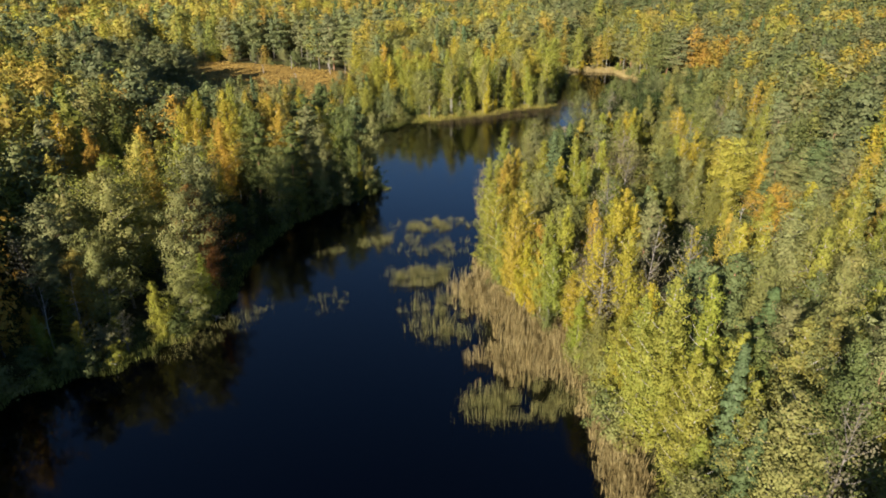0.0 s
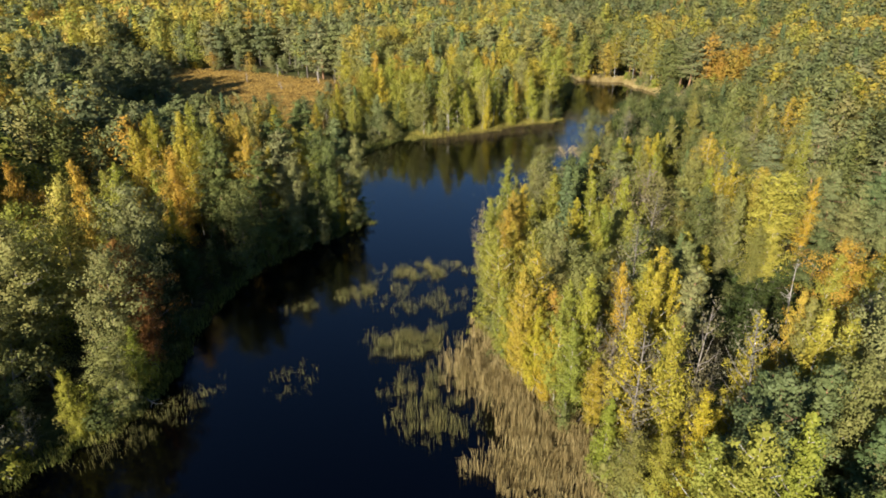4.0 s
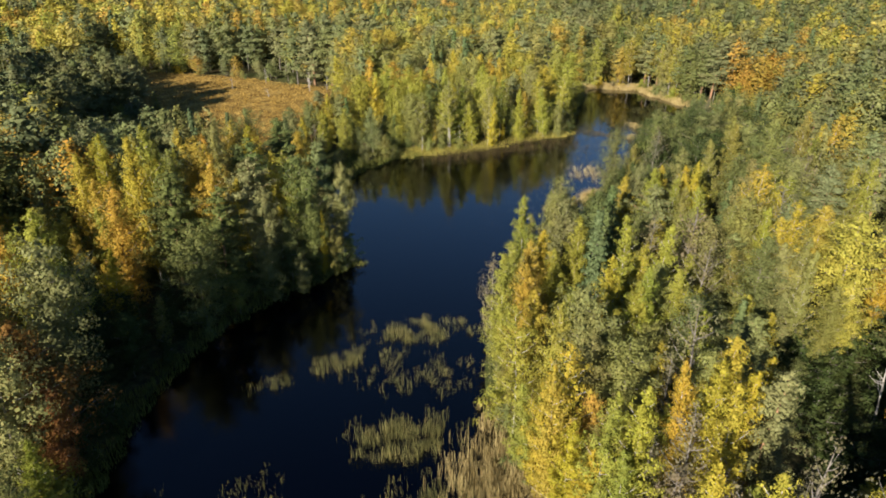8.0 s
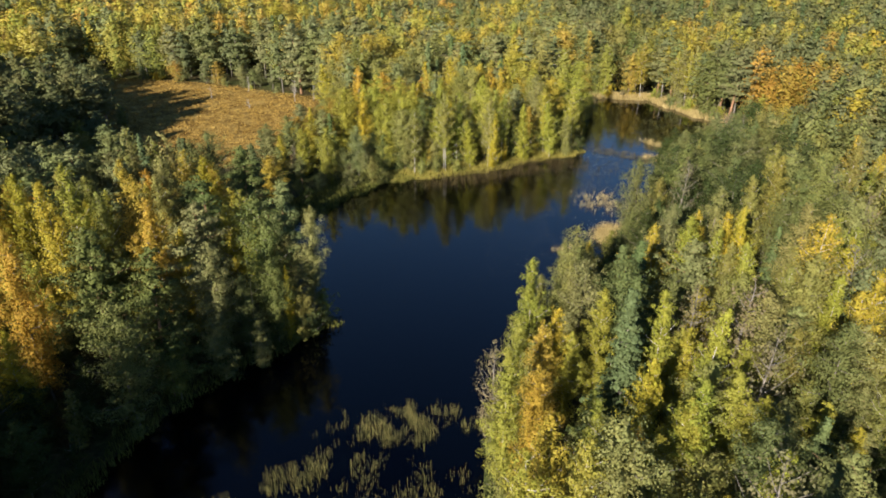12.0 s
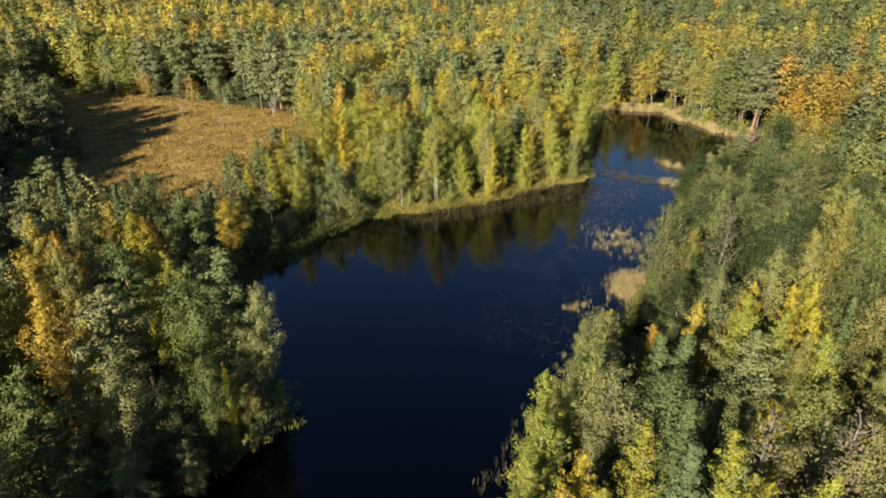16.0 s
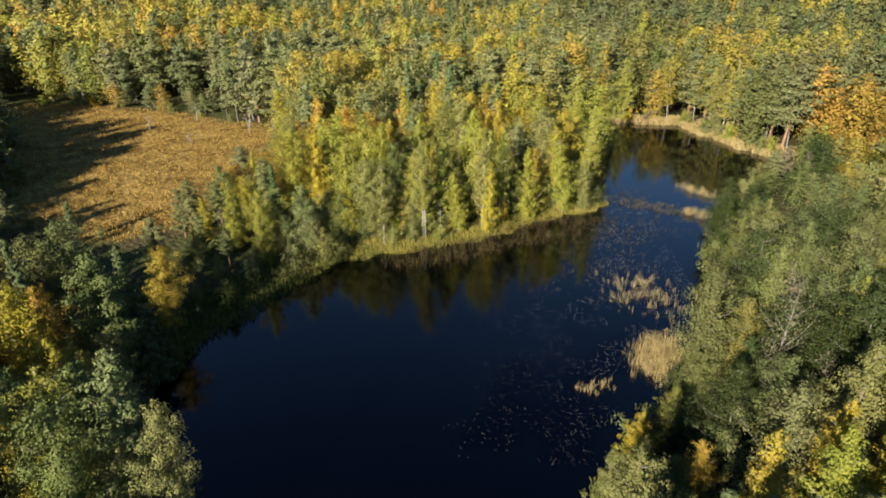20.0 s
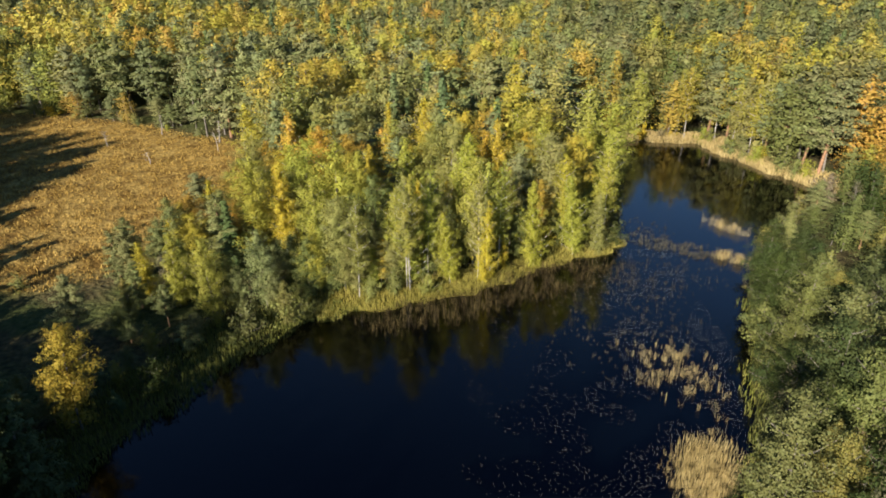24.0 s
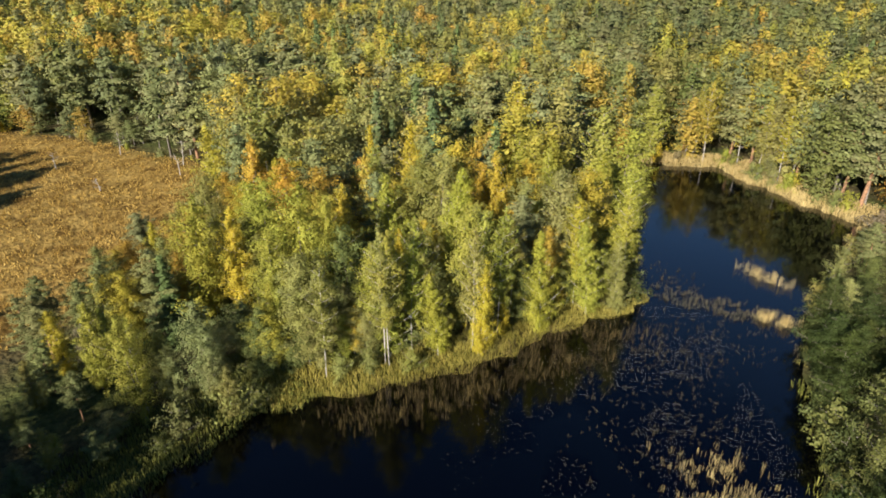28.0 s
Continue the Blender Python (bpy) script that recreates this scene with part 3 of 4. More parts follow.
FAR_BANK = [
    ("alder", "sage", 33.6, 234.6, 12, 1.2), ("alder", "sage", 39.7, 233.3, 12.5, 1.3), ("alder", "sage", 45.6, 229.9, 12, 1.2),
    ("birch", "lime", 52.1, 227.7, 12, 1.3), ("alder", "orange", 64.4, 242.1, 12.5, 1), ("alder", "orange", 61.2, 223.4, 12, 0.8),
    ("birch", "gold", 68.1, 227.0, 12.5, 1.2), ("birch", "gold", 54.1, 212.1, 9, 1.1), ("birch", "gold", 60.6, 248.3, 12.5, 1.2),
    ("birch", "yellow", 111.9, 337.1, 13, 1.5), ("birch", "gold", 73.1, 224.1, 12, 1.1), ("shrub", "olive", 36.7, 223.1, 4, 1.4),
    ("alder", "sage", 46.4, 207.2, 4.5, 0.9),
]
WEST_BOG = [
    ("pine", "pine", -40.9, 153.0, 7.5, 0.95), ("pine", "pine", -36.9, 153.0, 7.5, 0.95), ("pine", "pine", -41.2, 150.5, 7, 0.9),
    ("alder", "olive", -26.3, 146.3, 7, 0.7), ("alder", "sage", -23.3, 147.4, 9.5, 0.95), ("alder", "sage", -21.7, 145.5, 5.5, 0.7),
    ("alder", "lime", -28.8, 146.0, 8, 0.7), ("alder", "orange", -31.2, 160.4, 7, 0.55), ("birch", "orange", -28.9, 160.3, 6.5, 0.9),
    ("birch", "yellow", -36.0, 166.2, 7.5, 0.9), ("birch", "yellow", -26.6, 163.5, 10.5, 1), ("pine", "pine", -34.5, 158.6, 6.5, 1),
    ("birch", "gold", -29.1, 178.4, 13, 1.1), ("pine", "pine", -32.2, 143.2, 5, 0.8),
]
WEST_PINES = [
    ("pine", "pine", -81.9, 170.5, 12, 1.2), ("pine", "pine", -74.4, 155.7, 8, 1.2), ("pine", "pine", -77.1, 168.4, 6.5, 1.1),
    ("pine", "pine", -65.6, 149.2, 7, 1.1), ("pine", "pine", -64.7, 143.2, 9, 1.2), ("birch", "lime", -76.6, 168.2, 6, 0.8),
    ("alder", "gold", -31.9, 127.6, 9.6, 1.05), ("pine", "pine", -52.0, 131.9, 8, 1.2), ("pine", "pine", -54.9, 147.9, 6, 0.7),
    ("pine", "pine", -39.6, 150.8, 7, 1), ("pine", "pine", -38.4, 138.5, 8, 1), ("birch", "olive", -35.2, 153.4, 8, 1),
    ("birch", "gold", -31.7, 99.4, 9, 0.9),
]
EAST_BACK = [
    ("birch", "yellow", 80.4, 182.9, 12, 0.8), ("birch", "gold", 96.1, 189.8, 12.5, 1), ("birch", "gold", 101.7, 193.6, 12, 1),
    ("alder", "orange", 63.0, 154.4, 12, 0.6), ("birch", "gold", 70.4, 150.5, 11, 1), ("alder", "orange", 70.5, 201.6, 13, 0.9),
    ("alder", "orange", 88.6, 229.2, 13, 0.9), ("alder", "deep", 43.7, 141.1, 12, 1), ("pine", "pine", 58.3, 107.6, 12, 1.2),
    ("pine", "pine", 58.9, 118.3, 12, 1.2), ("pine", "pine", 52.6, 114.2, 12, 1.2), ("pine", "blue", 47.8, 90.6, 12, 1.2),
    ("pine", "pine", 40.2, 81.3, 11.5, 1.1), ("pine", "blue", 36.6, 77.9, 10, 1.1), ("birch", "gold", 51.7, 136.0, 12, 0.8),
]
PALE_GROUP = [("alder", "pale", 34.6, 86, 13.2, 1.5), ("birch", "pale", 33.4, 82.6, 9, 1.3), ("birch", "pale", 38, 92, 11.5, 1.4), ("birch", "pale", 36.8, 97, 10.5, 1.4), ("birch", "gold", 39, 100, 9, 1.1)]
OUTSTANDING = PALE_GROUP + EAST_SHORE + EAST_FRONT + EAST_PINES + EAST_MIDDLE + EAST_FAR + WEST_FRONT + POINT + NORTH_SHORE + NORTH_FRONT + NORTH_BACK + FAR_BANK + WEST_BOG + WEST_PINES + EAST_BACK

chosen = list(OUTSTANDING)
cells = {}
for k, (kind, tint, x, y, h, b) in enumerate(chosen):
    cells.setdefault((int(x // 6), int(y // 6)), []).append((x, y, (1.25 if kind in ("pine", "spruce") or tint == "pale" else 0.8) * b * HABIT[kind][2] if kind != "shrub" else 0.8))


def crowded(x, y):
    cx, cy = int(x // 6), int(y // 6)
    return any((x - a) ** 2 + (y - b) ** 2 < r * r for i in (-1, 0, 1) for j in (-1, 0, 1) for a, b, r in cells.get((cx + i, cy + j), ()))


def near_way(x, y):
    """Metres from the line of flight."""
    return float(np.hypot(x, 0.7 * (y - np.clip(y, 30, 185))))


# dark gaps among the trees: centre and half widths
CLEARINGS = [(30.5, 72.5, 5, 5), (22.5, 64, 3, 3.5), (36, 84, 3.5, 6), (24.8, 74.5, 2.5, 3.5), (48.5, 74, 3, 4), (26.5, 66.5, 4, 4), (38.5, 75, 4, 9), (32, 76, 3.5, 5), (28, 70, 3, 6), (33, 81, 3.5, 5), (36, 96, 3.5, 4), (-24, 132, 6, 9), (-325, 452, 42, 32), (-47, 140, 10, 12), (-36, 58, 3.5, 4), (14.5, 119, 2.5, 4.5), (20, 41.5, 4, 3)]
# far stands that lean to birch (+) or to pine (-): how much, from x to x, from y to y
STANDS = [(-0.9, -105, -33, 208, 234), (0.8, -170, -38, 238, 320), (0.3, -25, 27, 195, 262), (-0.7, 46, 200, 85, 208), (0.8, 48, 112, 210, 262), (-0.8, 20, 250, 268, 380), (-0.5, -120, 0, 330, 400), (0.4, -300, -90, 120, 240)]
spots = []
# rows behind the first view stay unseen, added for shadows and to close the wood
for step, x0, x1, y0, y1 in ((2.95, -120, 120, 26, 240), (6.0, -340, 340, -75, 470)):
    ys = np.arange(y0, y1, step * 0.87)
    for row, yy in enumerate(ys):
        xs = np.arange(x0, x1, step) + (row % 2) * step / 2
        k = len(xs)
        spots.append(np.stack([xs + rng.uniform(-0.38, 0.38, k) * step, yy + rng.uniform(-0.38, 0.38, k) * step, np.full(k, step)], -1))
spots = np.concatenate(spots)
inner = (np.abs(spots[:, 0]) < 119) & (spots[:, 1] < 239) & (spots[:, 1] > 26)
spots = spots[(spots[:, 2] < 3.5) == inner]
d, b = signed(LAKE, spots[:, 0], spots[:, 1]), signed(BOG_LINE, spots[:, 0], spots[:, 1])
shoreline_gap = np.where((spots[:, 0] < -18) & (spots[:, 1] > 62) & (spots[:, 1] < 84), 2.6, 0.9)
shoreline_gap = np.where((np.abs(spots[:, 0] + 5) < 24) & (np.abs(spots[:, 1] - 152) < 16), 3.2, shoreline_gap)
gap = np.zeros(len(spots), bool)
for cx, cy, rx, ry in CLEARINGS:
    gap |= ((spots[:, 0] - cx) / rx) ** 2 + ((spots[:, 1] - cy) / ry) ** 2 < 1
keep = ~gap & (d > shoreline_gap) & (b > 0.5) & (np.abs(spots[:, 0]) < np.maximum((spots[:, 1] + 20) * 0.72 + 18, 95))
spots, d, b = spots[keep], d[keep], b[keep]
for (x, y, s), dd, bb in zip(spots, d, b):
    if crowded(x, y) or rng.random() < (0.0 if -58 < x < -31 and 99 < y < 123 else 0.38 if -37 < x < -16 and 86 < y < 112 else 0.58 if (near_way(x, y) > 60 or y > 185) and s < 4 else 0.5 if near_way(x, y) > 48 and s < 4 else 0.46 if y > 150 and s < 4 else 0.30 if 3 < x < 45 and 95 < y < 125 else 0.12 if 0 < x < 70 and y < 180 else 0.06):
        continue
    share, tall = zone_mix(x, y)
    # like stands with like
    lean = np.array([math.sin(x * 0.11 + 1.7 * q) * math.cos(y * 0.13 + 2.3 * q) for q in range(len(MIX))])
    share = share * np.exp((3.0 if near_way(x, y) > 70 or y > 190 else 1.9) * lean)
    kind, tint = MIX[rng.choice(len(MIX), p=share / share.sum())]
    # dark green east bank; the deep share also puts its shade into the colour
    if (13 < x < 44 and 110 < y < 163 or 30 < x < 58 and 150 < y < 190 and dd < 12) and kind in ("birch", "alder", "spruce"):
        kind, tint = [("alder", "green"), ("alder", "sage"), ("bare", "twig"), ("birch", "olive"), ("birch", "lime"), ("alder", "deep")][rng.choice(6, p=(0.30, 0.05, 0.08, 0.10, 0.0, 0.47) if dd < 14 else (0.30, 0.15, 0.1, 0.25, 0.12, 0.08))]
    if -52 < x < -28 and 68 < y < 92:
        tall = min(tall, 10.5)
    h = tall * (rng.uniform(0.55, 1.12) if near_way(x, y) < 60 and y < 185 else rng.uniform(0.95, 1.38)) * (0.85 if dd < 3 else 1.0) * (0.7 if bb < 4 and y < 200 else 1.0)
    if -112 < x < -58 and 138 < y < 226 and bb < 20:
        # one tall dark stand, low growth along the rest of the bog's edge
        stand = x < -80 and y < 186
        kind, tint, h = ("pine", "pine", rng.uniform(11.5, 14.5)) if stand else (kind, tint, 0.36 * h)
    # trees on the dim west shore: shade put into the tint
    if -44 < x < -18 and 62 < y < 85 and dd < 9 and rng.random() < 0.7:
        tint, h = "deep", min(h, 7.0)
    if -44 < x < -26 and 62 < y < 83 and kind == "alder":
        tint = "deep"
    if -37 < x < -20 and 79 < y < 98:
        h = min(h, rng.uniform(4.5, 8.0))
    if -46 < x < -20 and 123 < y < 142:
        h = min(h, rng.uniform(2.0, 4.5))
    if -56 < x < -29 and 97 < y < 114:
        h = max(h, rng.uniform(12.5, 15.5))
    if -50 < x < -29 and 114 < y < 123:
        h = rng.uniform(12.5, 15.0)
    if abs(x + 31.5 + 0.517 * (127.8 - y)) < 2.8 and 106 < y < 128:
        # a low lane that lets the sun reach the golden tree
        h = min(h, 7.5)
    if y > 195 or near_way(x, y) > 75:
        # stands of pine and stands of yellow birch
        field = float(wave(x + 0.4 * y, y, 12.0)) + sum(k for k, x0, x1, y0, y1 in STANDS if x0 < x < x1 and y0 < y < y1)
        if field < -0.15 and rng.random() < 0.75:
            kind, tint = "pine", "pine"
        elif field > 0.75 and rng.random() < 0.6:
            kind, tint = "alder", ["yellow", "gold", "pale", "orange"][rng.choice(4, p=(0.4, 0.3, 0.2, 0.1))]
    if 15 < x < 42 and 132 < y < 178 and dd < 12:
        h = min(h, rng.uniform(6.0, 8.5))
    if 34 < x < 66 and 150 < y < 192 and dd < 16:
        h = min(h, rng.uniform(4.5, 7.0))
    if 10 < x < 40 and 186 < y < 217 and dd < 11:
        h = min(h, rng.uniform(4.0, 6.5))
    if 27 < x < 42 and 72 < y < 86:
        h = min(h, rng.uniform(3.5, 6.0))
    if 2 < x < 15 and 97 < y < 115:
        h = min(h, rng.uniform(4.5, 7.0))
    if 18 < x < 30 and 56 < y < 70:
        h = min(h, rng.uniform(3.5, 6.0))
    if 11 < x < 26 and 40 < y < 56:
        h = max(h, rng.uniform(12.5, 15.5))
    # tall trees out of view, added to throw shade on the west bank
    if -78 < x < -46 and 2 < y < 50 or -78 < x < -50 and y < 62:
        h = max(h, rng.uniform(14.0, 17.5))
    elif -52 < x < -33 and 36 < y < 53:
        h = min(h, rng.uniform(3.0, 6.5))
    if (near_way(x, y) > 60 or y > 145) and kind == "birch" and rng.random() < 0.62:
        kind = "alder"
    chosen.append((kind, tint, x, y, h, rng.uniform(0.85, 1.2) * (1.5 if near_way(x, y) > 60 or y > 185 else 1.2 if near_way(x, y) > 48 or y > 150 else 1.0)))

# thinly grown ground behind the two trees at the corner of the lake
chosen = OUTSTANDING + [c for c in chosen[len(OUTSTANDING):] if ((c[2] + 24.5) / 7.5) ** 2 + ((c[3] - 150) / 5.5) ** 2 > 1]

# low shrubs along the water and at the edge of the bog
for line, lo, hi, step in ((LAKE, 0.25, 2.2, 1.5), (BOG_LINE, 0.2, 3.0, 3.0)):
    run = np.concatenate([[0], np.cumsum(np.hypot(*np.diff(np.vstack([line, line[:1]]), axis=0).T))])
    for s in np.arange(0, run[-1], step):
        s += rng.uniform(-0.5, 0.5) * step
        px, py = (np.interp(s, run, np.append(line[:, q], line[0, q])) for q in (0, 1))
        a, r = rng.uniform(0, 6.28), rng.uniform(0.5, 5.0 if -14 < px < 17 and 147 < py < 167 else 2.5)
        x, y = px + r * math.cos(a), py + r * math.sin(a)
        open_shore = -27 < x < 17 and 126 < y < 166 and rng.random() < 0.35
        if y < 30 or open_shore or not lo < signed(line, x, y)[0] < (5.5 if 145 < y < 168 and x < 18 else hi) or (line is BOG_LINE and signed(LAKE, x, y)[0] < 0.25):
            continue
        tint = ["sage", "olive", "lime", "green", "yellow", "twig"][rng.choice(6, p=(0.27, 0.25, 0.2, 0.13, 0.07, 0.08))]
        if 145 < y < 168 and x < 18:
            tint = ["green", "olive", "sage"][rng.integers(3)]
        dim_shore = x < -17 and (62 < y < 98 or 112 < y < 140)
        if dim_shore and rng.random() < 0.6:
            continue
        # shrubs under the east bank, some with shade in their tint
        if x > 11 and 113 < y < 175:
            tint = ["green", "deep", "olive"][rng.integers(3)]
        # shrubs of the dim shore take the same shade-darkened tint
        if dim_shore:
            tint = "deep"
        chosen.append(("shrub", tint, x, y, rng.uniform(1.6, 4.6) if line is LAKE else rng.uniform(1.2, 3.0), rng.uniform(0.8, 1.3)))

# low shrubs added to the east wood's gap, tinted dark for its shaded floor
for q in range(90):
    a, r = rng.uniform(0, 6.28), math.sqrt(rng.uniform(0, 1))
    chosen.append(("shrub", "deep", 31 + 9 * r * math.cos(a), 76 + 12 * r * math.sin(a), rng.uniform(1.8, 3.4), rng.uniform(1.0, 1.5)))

# undergrowth behind the sedge of the wooded bank
for q in range(120):
    s = (q + rng.uniform(0.1, 0.9)) / 120
    x, y = -22 + 38 * s + rng.uniform(-1.2, 1.2), 147 + 19 * s + rng.uniform(1.0, 6.0)
    if 2.6 < signed(LAKE, x, y)[0] < 9:
        kind, tint = [("shrub", "green"), ("shrub", "olive"), ("alder", "green"), ("alder", "lime"), ("birch", "yellow"), ("alder", "sage")][rng.choice(6, p=(0.2, 0.1, 0.32, 0.08, 0.06, 0.24))]
        chosen.append((kind, tint, x, y, rng.uniform(2.0, 3.8) if kind == "shrub" else rng.uniform(3.5, 7.5), rng.uniform(0.9, 1.3)))

# slender birches with high crowns and bare pale stems along the banks
for start, stop, count, reach in (((-14, 150), (17, 168), 18, 3.0), ((34, 219), (52, 205), 9, 3.5), ((2, 72), (8, 60), 5, 2.0), ((31, 88), (36, 104), 7, 4.0), ((-29, 108), (-22, 97), 6, 3.0)):
    for q in range(count):
        s = (q + rng.uniform(0.1, 0.9)) / count
        x, y = (start[i] + (stop[i] - start[i]) * s + rng.uniform(-1, 1) * reach for i in (0, 1))
        if signed(LAKE, x, y)[0] > 1.2:
            chosen.append(("high", ["lime", "yellow", "olive"][rng.choice(3, p=(0.5, 0.3, 0.2))], x, y, rng.uniform(10.5, 14.5), rng.uniform(0.9, 1.2)))

tones = {}
for k, (kind, tint, x, y, h, b) in enumerate(chosen):
    c = np.array(TINT[tint])
    if k >= len(OUTSTANDING) and kind in ("birch", "alder", "high") and tint not in ("deep", "green"):
        # far crowns are blended further, to a duller tone: haze put into the colour
        blend = 0.22 if near_way(x, y) < 60 and y < 185 else 0.35
        c = (1 - blend) * c + blend * np.array((0.285, 0.250, 0.055) if near_way(x, y) < 60 and y < 185 else (0.265, 0.240, 0.072))
    c = c * rng.uniform(0.90, 1.10) * (1.16 if (y > 185 and x < 30) or (y > 145 and -30 < x < 18) else 1.0)
    tones[k] = c * (rng.uniform(0.92, 1.10), 1.0, rng.uniform(0.88, 1.15))

NAMES = {"birch": ("birch_tree", "birch"), "high": ("tall_birch", "birch"), "alder": ("broadleaf_tree", "tree"), "pine": ("pine_tree", "pine"), "spruce": ("spruce_tree", "spruce"), "shrub": ("shrub", "shrub"), "bare": ("thin_tree", "tree")}
WORDS = {
    "yellow": "bright yellow autumn leaves", "gold": "golden autumn leaves", "orange": "orange autumn leaves", "pale": "pale yellow autumn leaves",
    "lime": "yellow-green leaves", "olive": "olive-green thinning leaves", "green": "dark green leaves", "deep": "dark green leaves deepened as by shade", "sage": "grey-green leaves",
    "pine": "dark green needles", "moss": "fresh green needles", "blue": "blue-green needles", "silver": "silvery grey-green leaves", "rust": "rust-brown withered leaves", "twig": "nearly bare grey twigs",
}
KINDWORDS = {"high": "tall bare-stemmed white birch with", "birch": "slender white-stemmed birch with", "alder": "broad leafy tree with", "pine": "tall Scots pine with", "spruce": "conical spruce with", "shrub": "low waterside shrub with", "bare": "thin half-bare tree with"}
OTHER_NAMES = {("birch", "lime"): "downy_birch", ("birch", "olive"): "downy_birch", ("alder", "sage"): "willow_tree", ("alder", "silver"): "willow_tree", ("alder", "deep"): "alder_tree", ("alder", "green"): "alder_tree",
               ("alder", "orange"): "rowan_tree", ("alder", "rust"): "rowan_tree"}
WOOD = {"birch": BIRCH_BARK, "high": BIRCH_BARK, "alder": GREY_BARK, "pine": PINE_BARK, "spruce": GREY_BARK, "shrub": GREY_BARK, "bare": GREY_BARK}
LIMIT = {"birch": 420, "high": 80, "alder": 460, "pine": 260, "spruce": 150, "shrub": 280, "bare": 150}
COUNT = {"birch": 11500, "high": 5000, "alder": 11500, "pine": 11500, "spruce": 9500, "shrub": 1400, "bare": 1500}
SIZE = {"birch": 0.122, "high": 0.122, "alder": 0.138, "pine": 0.125, "spruce": 0.145, "shrub": 0.15, "bare": 0.14}

models = {}
for kind in HABIT:
    for v in range(4):
        wood, lv = tree_arrays(kind, 100 * v + 7, COUNT[kind], SIZE[kind])
        trunk = mesh_of("trunk", *wood, WOOD[kind])
        crown = mesh_of("crown", *lv[:2], NEEDLE if kind in ("pine", "spruce") else LEAF, normals=lv[2])
        models[kind, v] = trunk, crown
        wood, lv = tree_arrays(kind, 100 * v + 7, COUNT[kind] * 40 // 100, SIZE[kind] * 1.5)
        models[kind, v + 4] = trunk, mesh_of("crown", *lv[:2], NEEDLE if kind in ("pine", "spruce") else LEAF, normals=lv[2])


def plant(kind, tint, x, y, h, b, tone, z, far):
    """One tree as a thing of its own: trunk and crown on an empty at its foot."""
    trunk, crown = models[kind, int(rng.integers(4)) + (4 if far else 0)]
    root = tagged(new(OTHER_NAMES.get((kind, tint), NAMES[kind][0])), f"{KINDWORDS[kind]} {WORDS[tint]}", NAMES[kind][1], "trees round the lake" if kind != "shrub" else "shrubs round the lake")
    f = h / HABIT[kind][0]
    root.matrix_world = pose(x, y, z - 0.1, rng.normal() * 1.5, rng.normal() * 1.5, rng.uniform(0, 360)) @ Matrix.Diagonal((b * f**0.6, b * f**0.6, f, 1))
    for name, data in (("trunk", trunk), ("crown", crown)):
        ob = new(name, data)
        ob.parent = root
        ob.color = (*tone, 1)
    return root


order = sorted(range(len(chosen)), key=lambda k: -1e6 if k < len(OUTSTANDING) else near_way(chosen[k][2], chosen[k][3]))
zs = height_at([c[2] for c in chosen], [c[3] for c in chosen])
from_lake = signed(LAKE, [c[2] for c in chosen], [c[3] for c in chosen])
from_bog = signed(BOG_LINE, [c[2] for c in chosen], [c[3] for c in chosen])
left, woods = dict(LIMIT), []
for k in order:
    kind, tint, x, y, h, b = chosen[k]
    if left[kind] > 0 and near_way(x, y) < 110 and y > 24:
        left[kind] -= 1
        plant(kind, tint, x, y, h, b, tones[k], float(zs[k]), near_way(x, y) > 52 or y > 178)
    else:
        woods.append(k)

# the woods farther off, too many to count
far_models = {}
for kind in HABIT:
    for v in range(4):
        for level, (count, size, lift) in enumerate(((2000, 0.27, 0.10), (1500, 0.32, 0.15), (520, 0.52, 0.25), (1700, 0.30, 0.0))):
            thin = {"shrub": 0.3, "bare": 0.45}.get(kind, 1)
            far_models[kind, v, level] = tree_arrays(kind, 100 * v + 31, int(count * thin), size * (1.08 if kind in ("pine", "spruce") else 0.95), limbs=False, sides=3, lift=lift if kind not in ("shrub", "bare", "pine") else 0.0, coarse=True)


def woods_level(x, y):
    return 0 if near_way(x, y) < 70 and y > 24 else 1 if near_way(x, y) < 125 and y > 24 else 2


for level, label in ((0, "mixed autumn woods of birch and pine behind the shore"), (1, "autumn woods of yellow birch and grey-green pine"), (2, "far autumn forest of yellow birch and dark pine")):
    for stems in (True, False):
        vs, qs, ts, ns, n = [], [], [], [], 0
        for k in woods:
            kind, tint, x, y, h, b = chosen[k]
            if woods_level(x, y) != level:
                continue
            edge = (-1 < from_bog[k] < 9 or from_lake[k] < 8) and y > 24
            model = far_models[kind, int((x * 7 + y * 13) % 4), 3 if edge else level]
            v, q = (model[0] if stems else model[1])[:2]
            f, a = h / HABIT[kind][0], x * 5.1 + y * 3.3
            ca, sa = math.cos(a), math.sin(a)
            wide = b * f**0.6
            vs.append(v @ np.array([[ca * wide, sa * wide, 0], [-sa * wide, ca * wide, 0], [0, 0, f]]) + (x, y, float(zs[k]) - 0.1))
            if not stems:
                ns.append(model[1][2] @ np.array([[ca, sa, 0], [-sa, ca, 0], [0, 0, 1]]))
            qs.append(q + n)
            n += len(v)
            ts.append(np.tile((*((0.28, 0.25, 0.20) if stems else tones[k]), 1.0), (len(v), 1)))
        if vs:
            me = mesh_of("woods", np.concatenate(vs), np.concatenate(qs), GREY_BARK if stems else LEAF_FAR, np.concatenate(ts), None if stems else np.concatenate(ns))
            tagged(new("woodland_stems" if stems else "woodland", me), label if not stems else "grey stems of the woods farther off", "woods", kind="stuff")


